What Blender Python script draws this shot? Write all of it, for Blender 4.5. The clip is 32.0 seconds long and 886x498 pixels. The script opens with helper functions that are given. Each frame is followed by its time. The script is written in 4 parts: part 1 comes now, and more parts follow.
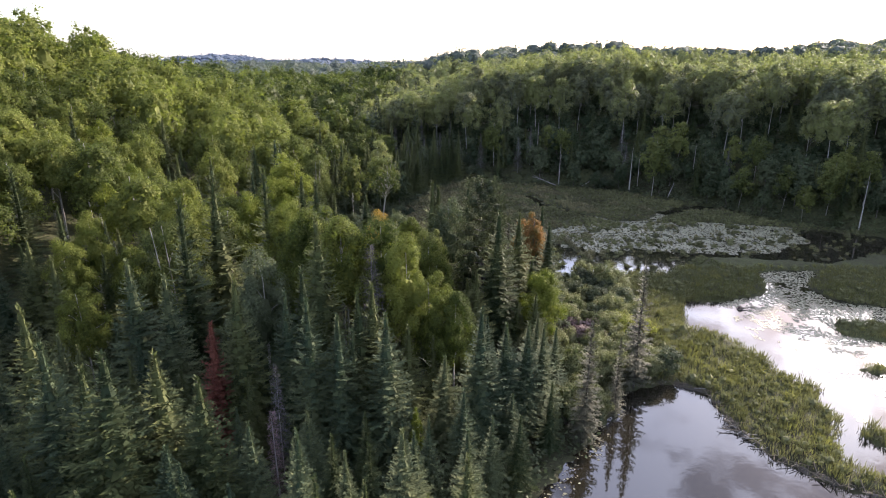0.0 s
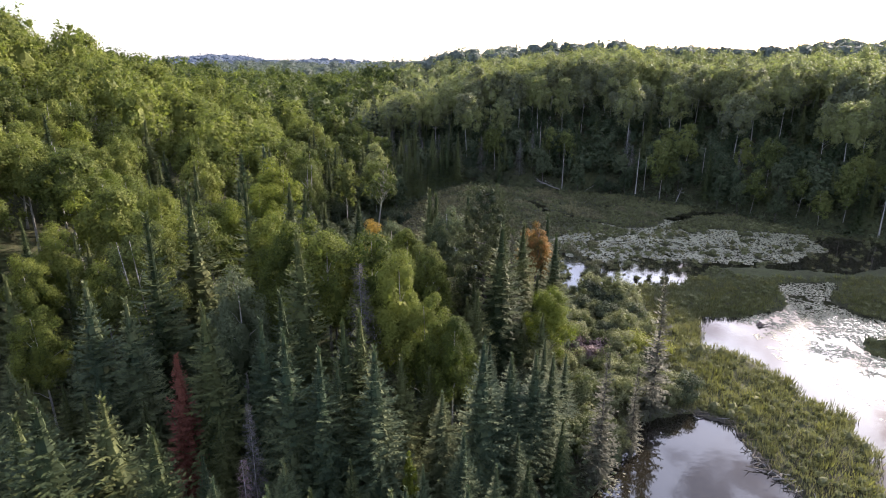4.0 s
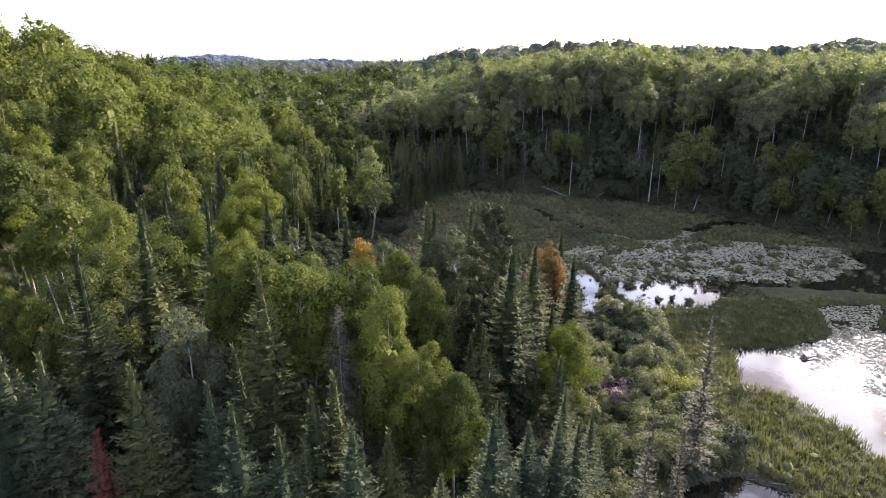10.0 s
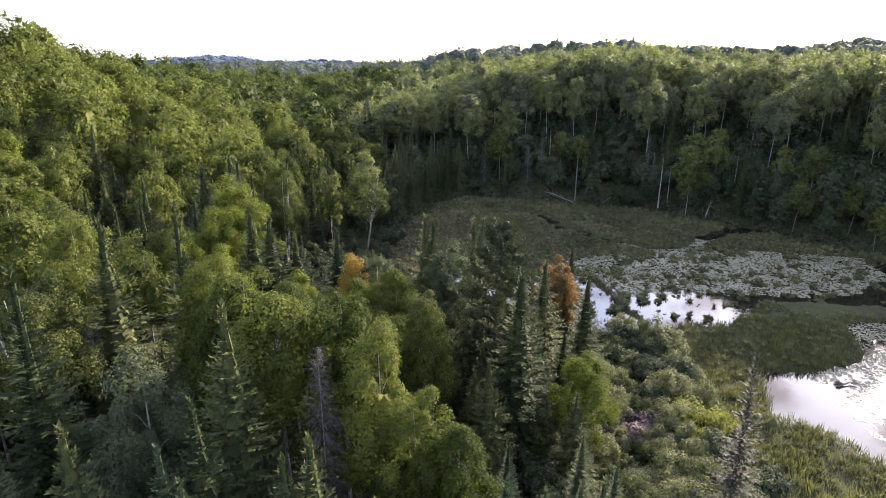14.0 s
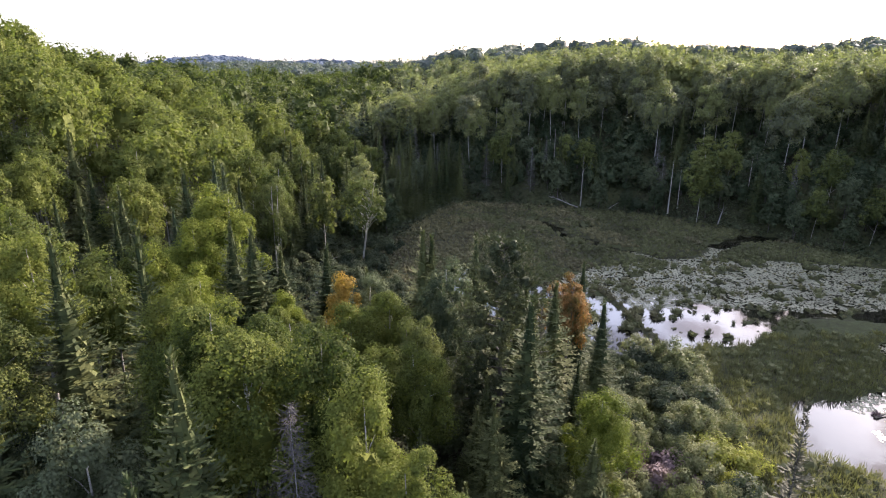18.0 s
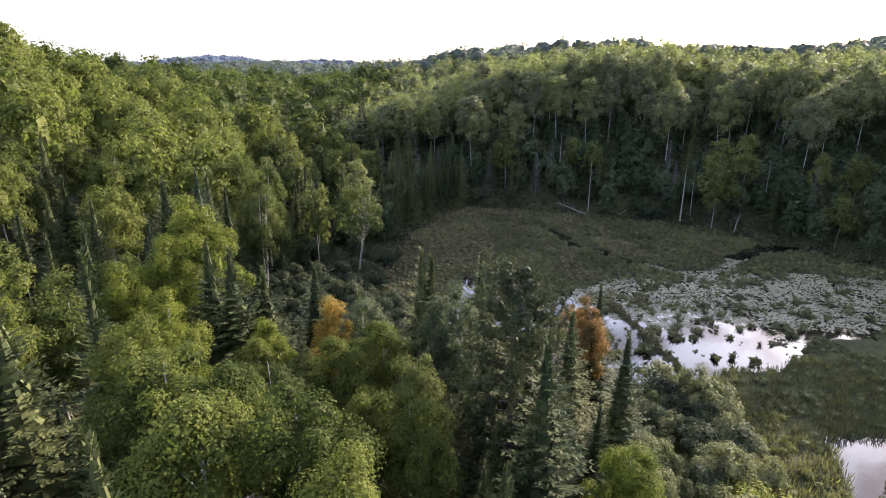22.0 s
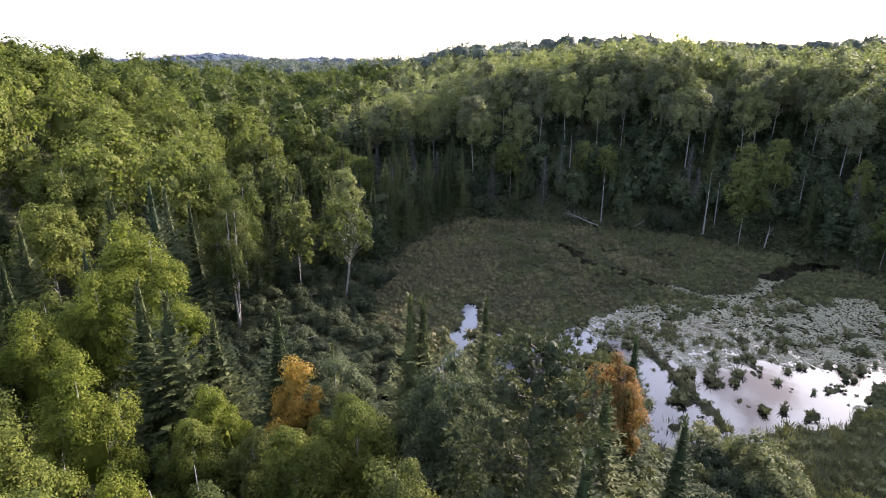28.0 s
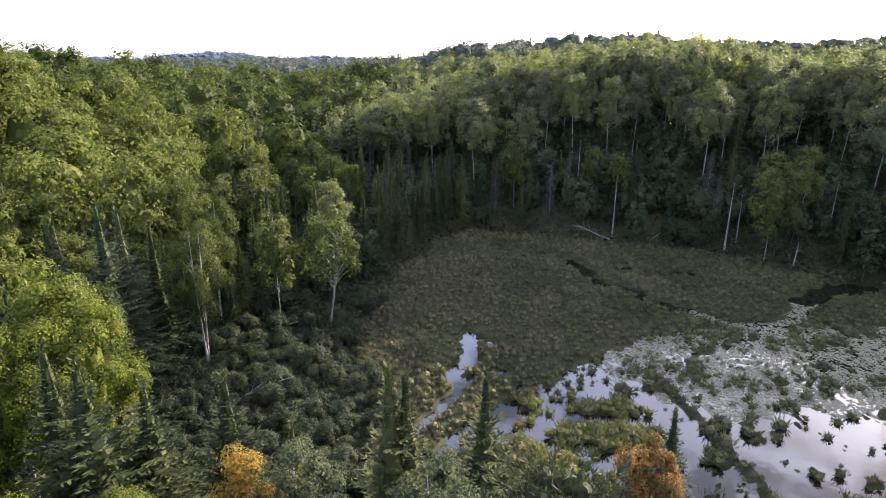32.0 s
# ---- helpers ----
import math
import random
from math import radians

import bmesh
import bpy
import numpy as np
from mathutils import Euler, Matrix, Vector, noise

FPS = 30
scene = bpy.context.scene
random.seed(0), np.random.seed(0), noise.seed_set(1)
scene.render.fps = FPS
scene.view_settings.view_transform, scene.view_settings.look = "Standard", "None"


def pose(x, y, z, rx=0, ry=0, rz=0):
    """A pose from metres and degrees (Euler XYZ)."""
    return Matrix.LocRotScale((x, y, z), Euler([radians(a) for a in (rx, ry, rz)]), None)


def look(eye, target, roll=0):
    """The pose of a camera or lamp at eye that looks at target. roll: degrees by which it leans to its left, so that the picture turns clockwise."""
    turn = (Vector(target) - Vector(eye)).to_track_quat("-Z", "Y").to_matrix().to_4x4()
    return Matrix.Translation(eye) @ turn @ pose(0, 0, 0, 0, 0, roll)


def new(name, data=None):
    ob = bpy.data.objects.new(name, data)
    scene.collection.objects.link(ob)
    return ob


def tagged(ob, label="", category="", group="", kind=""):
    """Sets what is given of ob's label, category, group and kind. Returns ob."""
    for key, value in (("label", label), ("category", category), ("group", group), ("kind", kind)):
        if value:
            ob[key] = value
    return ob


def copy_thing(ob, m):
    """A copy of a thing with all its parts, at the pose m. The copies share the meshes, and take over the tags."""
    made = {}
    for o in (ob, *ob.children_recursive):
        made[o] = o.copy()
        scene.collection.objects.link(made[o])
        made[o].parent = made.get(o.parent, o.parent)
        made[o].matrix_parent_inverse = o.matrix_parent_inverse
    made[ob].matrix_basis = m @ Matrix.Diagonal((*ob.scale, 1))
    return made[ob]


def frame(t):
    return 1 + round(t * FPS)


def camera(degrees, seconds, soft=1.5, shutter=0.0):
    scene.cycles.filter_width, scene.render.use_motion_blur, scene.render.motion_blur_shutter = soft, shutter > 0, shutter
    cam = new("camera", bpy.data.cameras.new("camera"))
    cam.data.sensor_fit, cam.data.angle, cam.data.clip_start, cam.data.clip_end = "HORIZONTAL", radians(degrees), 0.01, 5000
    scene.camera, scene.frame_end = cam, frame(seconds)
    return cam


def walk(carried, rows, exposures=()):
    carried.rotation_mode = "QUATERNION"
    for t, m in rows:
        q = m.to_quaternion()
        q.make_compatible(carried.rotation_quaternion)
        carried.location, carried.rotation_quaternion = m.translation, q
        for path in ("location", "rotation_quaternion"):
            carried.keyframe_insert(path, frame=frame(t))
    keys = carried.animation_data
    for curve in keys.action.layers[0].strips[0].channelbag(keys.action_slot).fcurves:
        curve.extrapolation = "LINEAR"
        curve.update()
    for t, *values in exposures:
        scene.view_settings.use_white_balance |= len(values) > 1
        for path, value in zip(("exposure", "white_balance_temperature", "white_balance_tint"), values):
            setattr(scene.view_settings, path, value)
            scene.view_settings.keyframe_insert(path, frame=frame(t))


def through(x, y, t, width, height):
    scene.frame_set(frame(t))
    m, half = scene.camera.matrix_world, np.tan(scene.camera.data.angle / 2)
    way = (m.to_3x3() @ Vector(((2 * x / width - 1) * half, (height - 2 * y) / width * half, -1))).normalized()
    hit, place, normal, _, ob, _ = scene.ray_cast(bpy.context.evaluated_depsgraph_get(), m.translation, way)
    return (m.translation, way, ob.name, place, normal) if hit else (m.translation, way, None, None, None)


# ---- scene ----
# ---------------------------------------------------------------- camera
cam = camera(71.7, 32.0, soft=1.1)
PATH = [
    (0.0, pose(0.00, -0.00, 30.00, 71.86, 0.00, -0.06)),
    (6.0, pose(0.22, 8.07, 29.51, 71.90, 0.00, -0.10)),
    (9.0, pose(0.23, 12.59, 29.19, 71.91, 0.00, -0.11)),
    (13.0, pose(0.22, 18.20, 28.81, 72.00, 0.00, -0.14)),
    (19.0, pose(0.37, 25.92, 28.52, 72.00, 0.00, -0.06)),
    (23.0, pose(0.30, 31.59, 28.29, 72.01, 0.00, -0.01)),
    (28.0, pose(0.71, 39.93, 27.97, 71.85, 0.00, 0.13)),
    (32.0, pose(1.31, 48.01, 27.96, 71.73, 0.00, 0.35)),
]
walk(cam, PATH, [(0, 2.47, 5920, 29), (32, 2.47, 5920, 29)])

# ---------------------------------------------------------------- light
SUN_AZ, SUN_EL = 43.0, 17.7          # degrees clockwise from straight ahead, and above the horizon

sun_data = bpy.data.lights.new("sun", "SUN")
sun_data.energy, sun_data.angle, sun_data.color = 5.0, radians(0.6), (1.0, 0.89, 0.66)
sun = new("sun", sun_data)
sun_dir = Vector((math.sin(radians(SUN_AZ)) * math.cos(radians(SUN_EL)),
                  math.cos(radians(SUN_AZ)) * math.cos(radians(SUN_EL)), math.sin(radians(SUN_EL))))
sun.matrix_world = look(sun_dir * 900, (0, 0, 0))

world = bpy.data.worlds.new("sky")
scene.world = world
world.use_nodes = True
wn, wl = world.node_tree.nodes, world.node_tree.links
wn.clear()
sky = wn.new("ShaderNodeTexSky")
sky.sky_type, sky.sun_disc = "NISHITA", False
sky.sun_elevation, sky.sun_rotation = radians(SUN_EL), radians(SUN_AZ)
sky.air_density, sky.dust_density = 1.0, 1.6
coord = wn.new("ShaderNodeTexCoord")
sep = wn.new("ShaderNodeSeparateXYZ")
wl.new(coord.outputs["Generated"], sep.inputs[0])
# thin broken cloud: a noise on a flat layer far above
zz = wn.new("ShaderNodeMath"); zz.operation = "ADD"; zz.inputs[1].default_value = 0.12
wl.new(sep.outputs["Z"], zz.inputs[0])
zc = wn.new("ShaderNodeMath"); zc.operation = "MAXIMUM"; zc.inputs[1].default_value = 0.06
wl.new(zz.outputs[0], zc.inputs[0])
lay = wn.new("ShaderNodeVectorMath"); lay.operation = "DIVIDE"
comb = wn.new("ShaderNodeCombineXYZ")
for k in range(3):
    wl.new(zc.outputs[0], comb.inputs[k])
wl.new(coord.outputs["Generated"], lay.inputs[0]); wl.new(comb.outputs[0], lay.inputs[1])
cloud = wn.new("ShaderNodeTexNoise")
cloud.inputs["Scale"].default_value, cloud.inputs["Detail"].default_value, cloud.inputs["Roughness"].default_value = 5.5, 8.0, 0.55
wl.new(lay.outputs[0], cloud.inputs["Vector"])
ramp = wn.new("ShaderNodeValToRGB")
ramp.color_ramp.elements[0].position, ramp.color_ramp.elements[1].position = 0.43, 0.53
ramp.color_ramp.elements[0].color, ramp.color_ramp.elements[1].color = (0, 0, 0, 1), (1, 1, 1, 1)
wl.new(cloud.outputs["Fac"], ramp.inputs[0])
bright = wn.new("ShaderNodeMixRGB"); bright.blend_type = "MULTIPLY"; bright.inputs[0].default_value = 1.0
wl.new(sky.outputs[0], bright.inputs[1]); bright.inputs[2].default_value = (1.5, 1.68, 1.75, 1)
lift = wn.new("ShaderNodeMixRGB"); lift.blend_type = "ADD"; lift.inputs[0].default_value = 1.0
wl.new(bright.outputs[0], lift.inputs[1])
high = wn.new("ShaderNodeMath"); high.operation = "MULTIPLY_ADD"       # cloud grows brighter towards the zenith, as an overcast sky does
high.inputs[1].default_value, high.inputs[2].default_value = 3.0, 0.8
wl.new(sep.outputs["Z"], high.inputs[0])
tone = wn.new("ShaderNodeVectorMath"); tone.operation = "SCALE"; tone.inputs[0].default_value = (2.75, 2.9, 3.0)
wl.new(high.outputs[0], tone.inputs["Scale"]); wl.new(tone.outputs[0], lift.inputs[2])
veil = wn.new("ShaderNodeMixRGB"); veil.blend_type = "ADD"; veil.inputs[0].default_value = 1.0
wl.new(sky.outputs[0], veil.inputs[1]); veil.inputs[2].default_value = (0.6, 0.85, 1.15, 1)
mixc = wn.new("ShaderNodeMixRGB")
low = wn.new("ShaderNodeMapRange")     # the cloud closes up towards the horizon
low.inputs["From Min"].default_value, low.inputs["From Max"].default_value = 0.12, 0.26
low.inputs["To Min"].default_value, low.inputs["To Max"].default_value = 1.0, 0.0
wl.new(sep.outputs["Z"], low.inputs["Value"])
cover = wn.new("ShaderNodeMath"); cover.operation = "MAXIMUM"
wl.new(low.outputs[0], cover.inputs[0]); wl.new(ramp.outputs[0], cover.inputs[1])
wl.new(cover.outputs[0], mixc.inputs[0]); wl.new(veil.outputs[0], mixc.inputs[1]); wl.new(lift.outputs[0], mixc.inputs[2])
bg = wn.new("ShaderNodeBackground"); bg.inputs["Strength"].default_value = 0.051
wl.new(mixc.outputs[0], bg.inputs["Color"])
wout = wn.new("ShaderNodeOutputWorld")
wl.new(bg.outputs[0], wout.inputs[0])


# ---------------------------------------------------------------- materials
def blank(name):
    m = bpy.data.materials.new(name)
    m.use_nodes = True
    m.node_tree.nodes.clear()
    return m, m.node_tree.nodes, m.node_tree.links


def noise_at(n, l, scale, detail=4.0, rough=0.55):
    tc = n.new("ShaderNodeNewGeometry")
    t = n.new("ShaderNodeTexNoise")
    t.inputs["Scale"].default_value, t.inputs["Detail"].default_value, t.inputs["Roughness"].default_value = scale, detail, rough
    l.new(tc.outputs["Position"], t.inputs["Vector"])
    return t


def ramp_of(n, l, socket, stops):
    r = n.new("ShaderNodeValToRGB")
    e = r.color_ramp.elements
    while len(e) < len(stops):
        e.new(0.5)
    for k, (p, c) in enumerate(stops):
        e[k].position, e[k].color = p, (*c, 1)
    l.new(socket, r.inputs[0])
    return r


def foliage(name, dark, mid, pale, through=0.35, patch=0.16, gloss=0.06, speck=0.32, rough=0.75):
    """Leaves: colour drifts from tree to tree and from leaf to leaf; some light goes through."""
    m, n, l = blank(name)
    info = n.new("ShaderNodeObjectInfo")
    geo = n.new("ShaderNodeNewGeometry")
    big = noise_at(n, l, patch, 2.0)
    a = n.new("ShaderNodeMath"); a.operation = "MULTIPLY_ADD"; a.inputs[1].default_value = 0.35
    l.new(info.outputs["Random"], a.inputs[0]); l.new(big.outputs["Fac"], a.inputs[2])
    b = n.new("ShaderNodeMath"); b.operation = "MULTIPLY_ADD"; b.inputs[1].default_value = speck
    l.new(geo.outputs["Random Per Island"], b.inputs[0]); l.new(a.outputs[0], b.inputs[2])
    dark, mid, pale = ((c[0], c[1], c[2] * 1.2) for c in (dark, mid, pale))
    r = ramp_of(n, l, b.outputs[0], [(0.38, dark), (0.72, mid), (1.0, pale)])
    d = n.new("ShaderNodeBsdfPrincipled")
    l.new(r.outputs[0], d.inputs["Base Color"])
    d.inputs["Roughness"].default_value = rough
    d.inputs["Specular IOR Level"].default_value = gloss
    warm = n.new("ShaderNodeMixRGB"); warm.blend_type = "MULTIPLY"; warm.inputs[0].default_value = 1.0
    l.new(r.outputs[0], warm.inputs[1]); warm.inputs[2].default_value = (1.17, 1.32, 0.85, 1)
    t = n.new("ShaderNodeBsdfTranslucent")
    l.new(warm.outputs[0], t.inputs["Color"])
    x = n.new("ShaderNodeMixShader"); x.inputs[0].default_value = through
    l.new(d.outputs[0], x.inputs[1]); l.new(t.outputs[0], x.inputs[2])
    o = n.new("ShaderNodeOutputMaterial"); l.new(x.outputs[0], o.inputs[0])
    return m


def solid(name, stops, scale, rough=0.85, bump=0.0, bump_scale=20.0, spec=0.3):
    m, n, l = blank(name)
    t = noise_at(n, l, scale, 6.0, 0.6)
    info = n.new("ShaderNodeObjectInfo")
    a = n.new("ShaderNodeMath"); a.operation = "MULTIPLY_ADD"; a.inputs[1].default_value = 0.12
    l.new(info.outputs["Random"], a.inputs[0]); l.new(t.outputs["Fac"], a.inputs[2])
    r = ramp_of(n, l, a.outputs[0], stops)
    d = n.new("ShaderNodeBsdfPrincipled")
    l.new(r.outputs[0], d.inputs["Base Color"])
    d.inputs["Roughness"].default_value = rough
    d.inputs["Specular IOR Level"].default_value = spec
    if bump:
        f = noise_at(n, l, bump_scale, 5.0)
        bp = n.new("ShaderNodeBump"); bp.inputs["Strength"].default_value = bump
        l.new(f.outputs["Fac"], bp.inputs["Height"]); l.new(bp.outputs[0], d.inputs["Normal"])
    o = n.new("ShaderNodeOutputMaterial"); l.new(d.outputs[0], o.inputs[0])
    return m


M_SPRUCE = foliage("spruce_needles", (0.016, 0.024, 0.01), (0.03, 0.04, 0.013), (0.062, 0.069, 0.021), 0.18)
M_FIR = foliage("blue_green_needles", (0.017, 0.028, 0.014), (0.032, 0.046, 0.02), (0.064, 0.074, 0.028), 0.18)
M_PINE = foliage("pine_needles", (0.017, 0.023, 0.011), (0.034, 0.040, 0.016), (0.07, 0.073, 0.026), 0.2)
M_ASPEN = foliage("aspen_leaves", (0.017, 0.025, 0.006), (0.037, 0.048, 0.009), (0.084, 0.094, 0.016), 0.34, gloss=0.04, speck=0.36)
M_BIRCH = foliage("birch_leaves", (0.02, 0.028, 0.009), (0.043, 0.053, 0.013), (0.09, 0.098, 0.024), 0.32, gloss=0.04, speck=0.36)
M_LIME = foliage("yellow_green_leaves", (0.034, 0.047, 0.006), (0.066, 0.081, 0.01), (0.118, 0.13, 0.018), 0.36, gloss=0.04, speck=0.36)
M_GREYLEAF = foliage("grey_green_leaves", (0.018, 0.026, 0.011), (0.034, 0.045, 0.019), (0.066, 0.076, 0.034), 0.3, gloss=0.04, speck=0.36)
M_ORANGE = foliage("orange_leaves", (0.034, 0.044, 0.014), (0.078, 0.062, 0.018), (0.175, 0.085, 0.022), 0.35, 0.7)
M_GOLD = foliage("golden_leaves", (0.045, 0.06, 0.014), (0.11, 0.092, 0.018), (0.2, 0.125, 0.02), 0.36, 0.6)
M_RUST = foliage("dead_red_needles", (0.036, 0.013, 0.008), (0.062, 0.021, 0.012), (0.09, 0.034, 0.018), 0.1)
M_GREYTWIG = foliage("dead_grey_twigs", (0.032, 0.029, 0.022), (0.052, 0.048, 0.037), (0.08, 0.075, 0.06), 0.05)
M_BROWNTWIG = foliage("brown_twigs_and_needles", (0.018, 0.019, 0.011), (0.034, 0.035, 0.019), (0.058, 0.058, 0.03), 0.1)
M_PURPLE = foliage("reddish_bare_twigs", (0.058, 0.04, 0.033), (0.098, 0.068, 0.054), (0.13, 0.094, 0.074), 0.1)
M_SHRUB = foliage("willow_leaves", (0.034, 0.042, 0.015), (0.066, 0.074, 0.025), (0.115, 0.116, 0.045), 0.32, 0.35)
M_DARKSHRUB = foliage("alder_leaves", (0.015, 0.021, 0.011), (0.028, 0.036, 0.016), (0.05, 0.058, 0.024), 0.25)
M_WOODS = foliage("hardwood_leaves", (0.022, 0.03, 0.008), (0.048, 0.06, 0.012), (0.094, 0.105, 0.02), 0.38, 0.11)
# ridge hardwood leaves: haze is put into the colour, paler and greyer
M_RIDGE = foliage("haze_paled_leaves", (0.054, 0.057, 0.036), (0.089, 0.094, 0.045), (0.128, 0.136, 0.042), 0.38, 0.11)
# distant hardwood leaves, greyed and blued in colour to stand for haze
M_FARWOODS = foliage("haze_greyed_leaves", (0.042, 0.053, 0.038), (0.066, 0.078, 0.052), (0.10, 0.11, 0.066), 0.3, 0.05)
# farthest leaves: the blue of distance haze is painted into the base colour
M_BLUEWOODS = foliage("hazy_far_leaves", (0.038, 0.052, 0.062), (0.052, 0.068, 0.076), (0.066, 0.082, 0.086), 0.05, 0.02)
M_SEDGE = foliage("sedge_blades", (0.029, 0.03, 0.012), (0.053, 0.053, 0.019), (0.09, 0.085, 0.033), 0.3, 0.12)
M_BROWNSEDGE = foliage("brown_sedge_blades", (0.048, 0.04, 0.021), (0.074, 0.066, 0.03), (0.104, 0.096, 0.038), 0.25, 0.10)
M_OLIVESEDGE = foliage("olive_sedge_blades", (0.036, 0.036, 0.016), (0.06, 0.061, 0.023), (0.089, 0.089, 0.034), 0.28, 0.12)
M_GOLDSEDGE = foliage("golden_green_sedge", (0.046, 0.047, 0.014), (0.077, 0.076, 0.021), (0.118, 0.112, 0.032), 0.3, 0.2)
M_GOLDBUSH = foliage("golden_willow_leaves", (0.085, 0.094, 0.016), (0.135, 0.138, 0.023), (0.185, 0.180, 0.036), 0.36, 0.3)
M_PAD = foliage("lily_pads", (0.085, 0.085, 0.042), (0.128, 0.126, 0.066), (0.175, 0.168, 0.09), 0.05, 0.09, 0.12, 0.24, 0.45)
M_BARK = solid("grey_brown_bark", [(0.3, (0.025, 0.021, 0.017)), (0.7, (0.070, 0.060, 0.050))], 6.0, 0.9)
M_ASPENBARK = solid("pale_aspen_bark", [(0.25, (0.06, 0.06, 0.05)), (0.5, (0.14, 0.135, 0.115)), (0.8, (0.28, 0.27, 0.24))], 2.5, 0.8)
M_BIRCHBARK = solid("white_birch_bark", [(0.30, (0.06, 0.05, 0.04)), (0.5, (0.16, 0.148, 0.13)), (0.8, (0.28, 0.262, 0.23))], 3.0, 0.75)
M_DEADWOOD = solid("weathered_grey_wood", [(0.3, (0.075, 0.068, 0.062)), (0.7, (0.19, 0.18, 0.165))], 4.0, 0.9)
M_MUD = solid("wet_black_mud", [(0.3, (0.012, 0.010, 0.007)), (0.7, (0.04, 0.034, 0.024))], 5.0, 0.8, 0.5)
M_STICK = solid("muddy_sticks", [(0.3, (0.028, 0.022, 0.015)), (0.7, (0.10, 0.082, 0.058))], 5.0, 0.9)


def ground_material():
    """Leaf litter under the woods, peat and moss in the wet."""
    m, n, l = blank("forest_and_marsh_floor")
    a, b = noise_at(n, l, 0.09, 5.0), noise_at(n, l, 2.2, 6.0, 0.65)
    x = n.new("ShaderNodeMath"); x.operation = "MULTIPLY_ADD"; x.inputs[1].default_value = 0.6
    l.new(b.outputs["Fac"], x.inputs[0])
    y = n.new("ShaderNodeMath"); y.operation = "MULTIPLY"; y.inputs[1].default_value = 0.55
    l.new(a.outputs["Fac"], y.inputs[0]); l.new(y.outputs[0], x.inputs[2])
    r = ramp_of(n, l, x.outputs[0], [(0.36, (0.014, 0.012, 0.008)), (0.52, (0.024, 0.024, 0.012)), (0.66, (0.036, 0.040, 0.016)), (0.8, (0.055, 0.055, 0.024))])
    d = n.new("ShaderNodeBsdfPrincipled")
    l.new(r.outputs[0], d.inputs["Base Color"]); d.inputs["Roughness"].default_value = 0.95; d.inputs["Specular IOR Level"].default_value = 0.08
    bp = n.new("ShaderNodeBump"); bp.inputs["Strength"].default_value = 0.6; bp.inputs["Distance"].default_value = 0.2
    l.new(b.outputs["Fac"], bp.inputs["Height"]); l.new(bp.outputs[0], d.inputs["Normal"])
    o = n.new("ShaderNodeOutputMaterial"); l.new(d.outputs[0], o.inputs[0])
    return m


def water_material():
    m, n, l = blank("dark_bog_water")
    d = n.new("ShaderNodeBsdfPrincipled")
    d.inputs["Base Color"].default_value = (0.010, 0.009, 0.006, 1)
    d.inputs["Roughness"].default_value = 0.03
    d.inputs["IOR"].default_value = 1.333
    d.inputs["Specular IOR Level"].default_value = 1.0
    a = noise_at(n, l, 1.3, 3.0)
    bp = n.new("ShaderNodeBump"); bp.inputs["Strength"].default_value = 0.035; bp.inputs["Distance"].default_value = 0.1
    l.new(a.outputs["Fac"], bp.inputs["Height"]); l.new(bp.outputs[0], d.inputs["Normal"])
    o = n.new("ShaderNodeOutputMaterial"); l.new(d.outputs[0], o.inputs[0])
    return m


M_GROUND, M_WATER = ground_material(), water_material()

# ---------------------------------------------------------------- mesh tools
rng = np.random.default_rng(7)


def quads_mesh(name, q, mat):
    """One mesh out of loose four-cornered pieces, (n, 4, 3)."""
    q = np.asarray(q, dtype=np.float32)
    k = len(q)
    me = bpy.data.meshes.new(name)
    me.vertices.add(4 * k); me.vertices.foreach_set("co", q.reshape(-1))
    me.loops.add(4 * k); me.loops.foreach_set("vertex_index", np.arange(4 * k, dtype=np.int32))
    me.polygons.add(k); me.polygons.foreach_set("loop_start", np.arange(0, 4 * k, 4, dtype=np.int32))
    me.materials.append(mat)
    me.update(calc_edges=True)
    return me


def shell_mesh(name, verts, faces, mat, smooth=True):
    me = bpy.data.meshes.new(name)
    me.from_pydata([tuple(v) for v in verts], [], [tuple(f) for f in faces])
    me.materials.append(mat)
    if smooth:
        me.polygons.foreach_set("use_smooth", [True] * len(me.polygons))
    me.update()
    return me


def unit(v):
    return v / np.maximum(np.linalg.norm(v, axis=-1, keepdims=True), 1e-9)


def sprays(base, way, normal, length, width, fold=0.2):
    """Leaf-shaped pieces: stalk, two sides, tip, a little folded along the middle."""
    way, normal = unit(way), unit(normal)
    side = unit(np.cross(way, normal))
    L, W = np.broadcast_to(length, (len(base),))[:, None], np.broadcast_to(width, (len(base),))[:, None]
    mid = base + way * L * 0.45 - normal * W * fold
    return np.stack([base, mid + side * W * 0.5, base + way * L, mid - side * W * 0.5], 1)


def tubes(lines, sides=6):
    """Tapered round limbs; each line is a list of (x, y, z, radius)."""
    V, F = [], []
    for line in lines:
        line = np.asarray(line, float)
        start = len(V)
        for k, (x, y, z, r) in enumerate(line):
            d = unit(line[min(k + 1, len(line) - 1), :3] - line[max(k - 1, 0), :3])
            u = unit(np.cross(d, (0.31, 0.95, 0.05)) if abs(d[2]) > 0.5 else np.cross(d, (0, 0, 1.0)))
            w = np.cross(d, u)
            for s in range(sides):
                a = 2 * math.pi * s / sides
                V.append(np.array((x, y, z)) + (u * math.cos(a) + w * math.sin(a)) * r)
        for k in range(len(line) - 1):
            for s in range(sides):
                p, q = start + k * sides + s, start + k * sides + (s + 1) % sides
                F.append((p, q, q + sides, p + sides))
        F.append(tuple(start + (len(line) - 1) * sides + s for s in range(sides)))
    return V, F


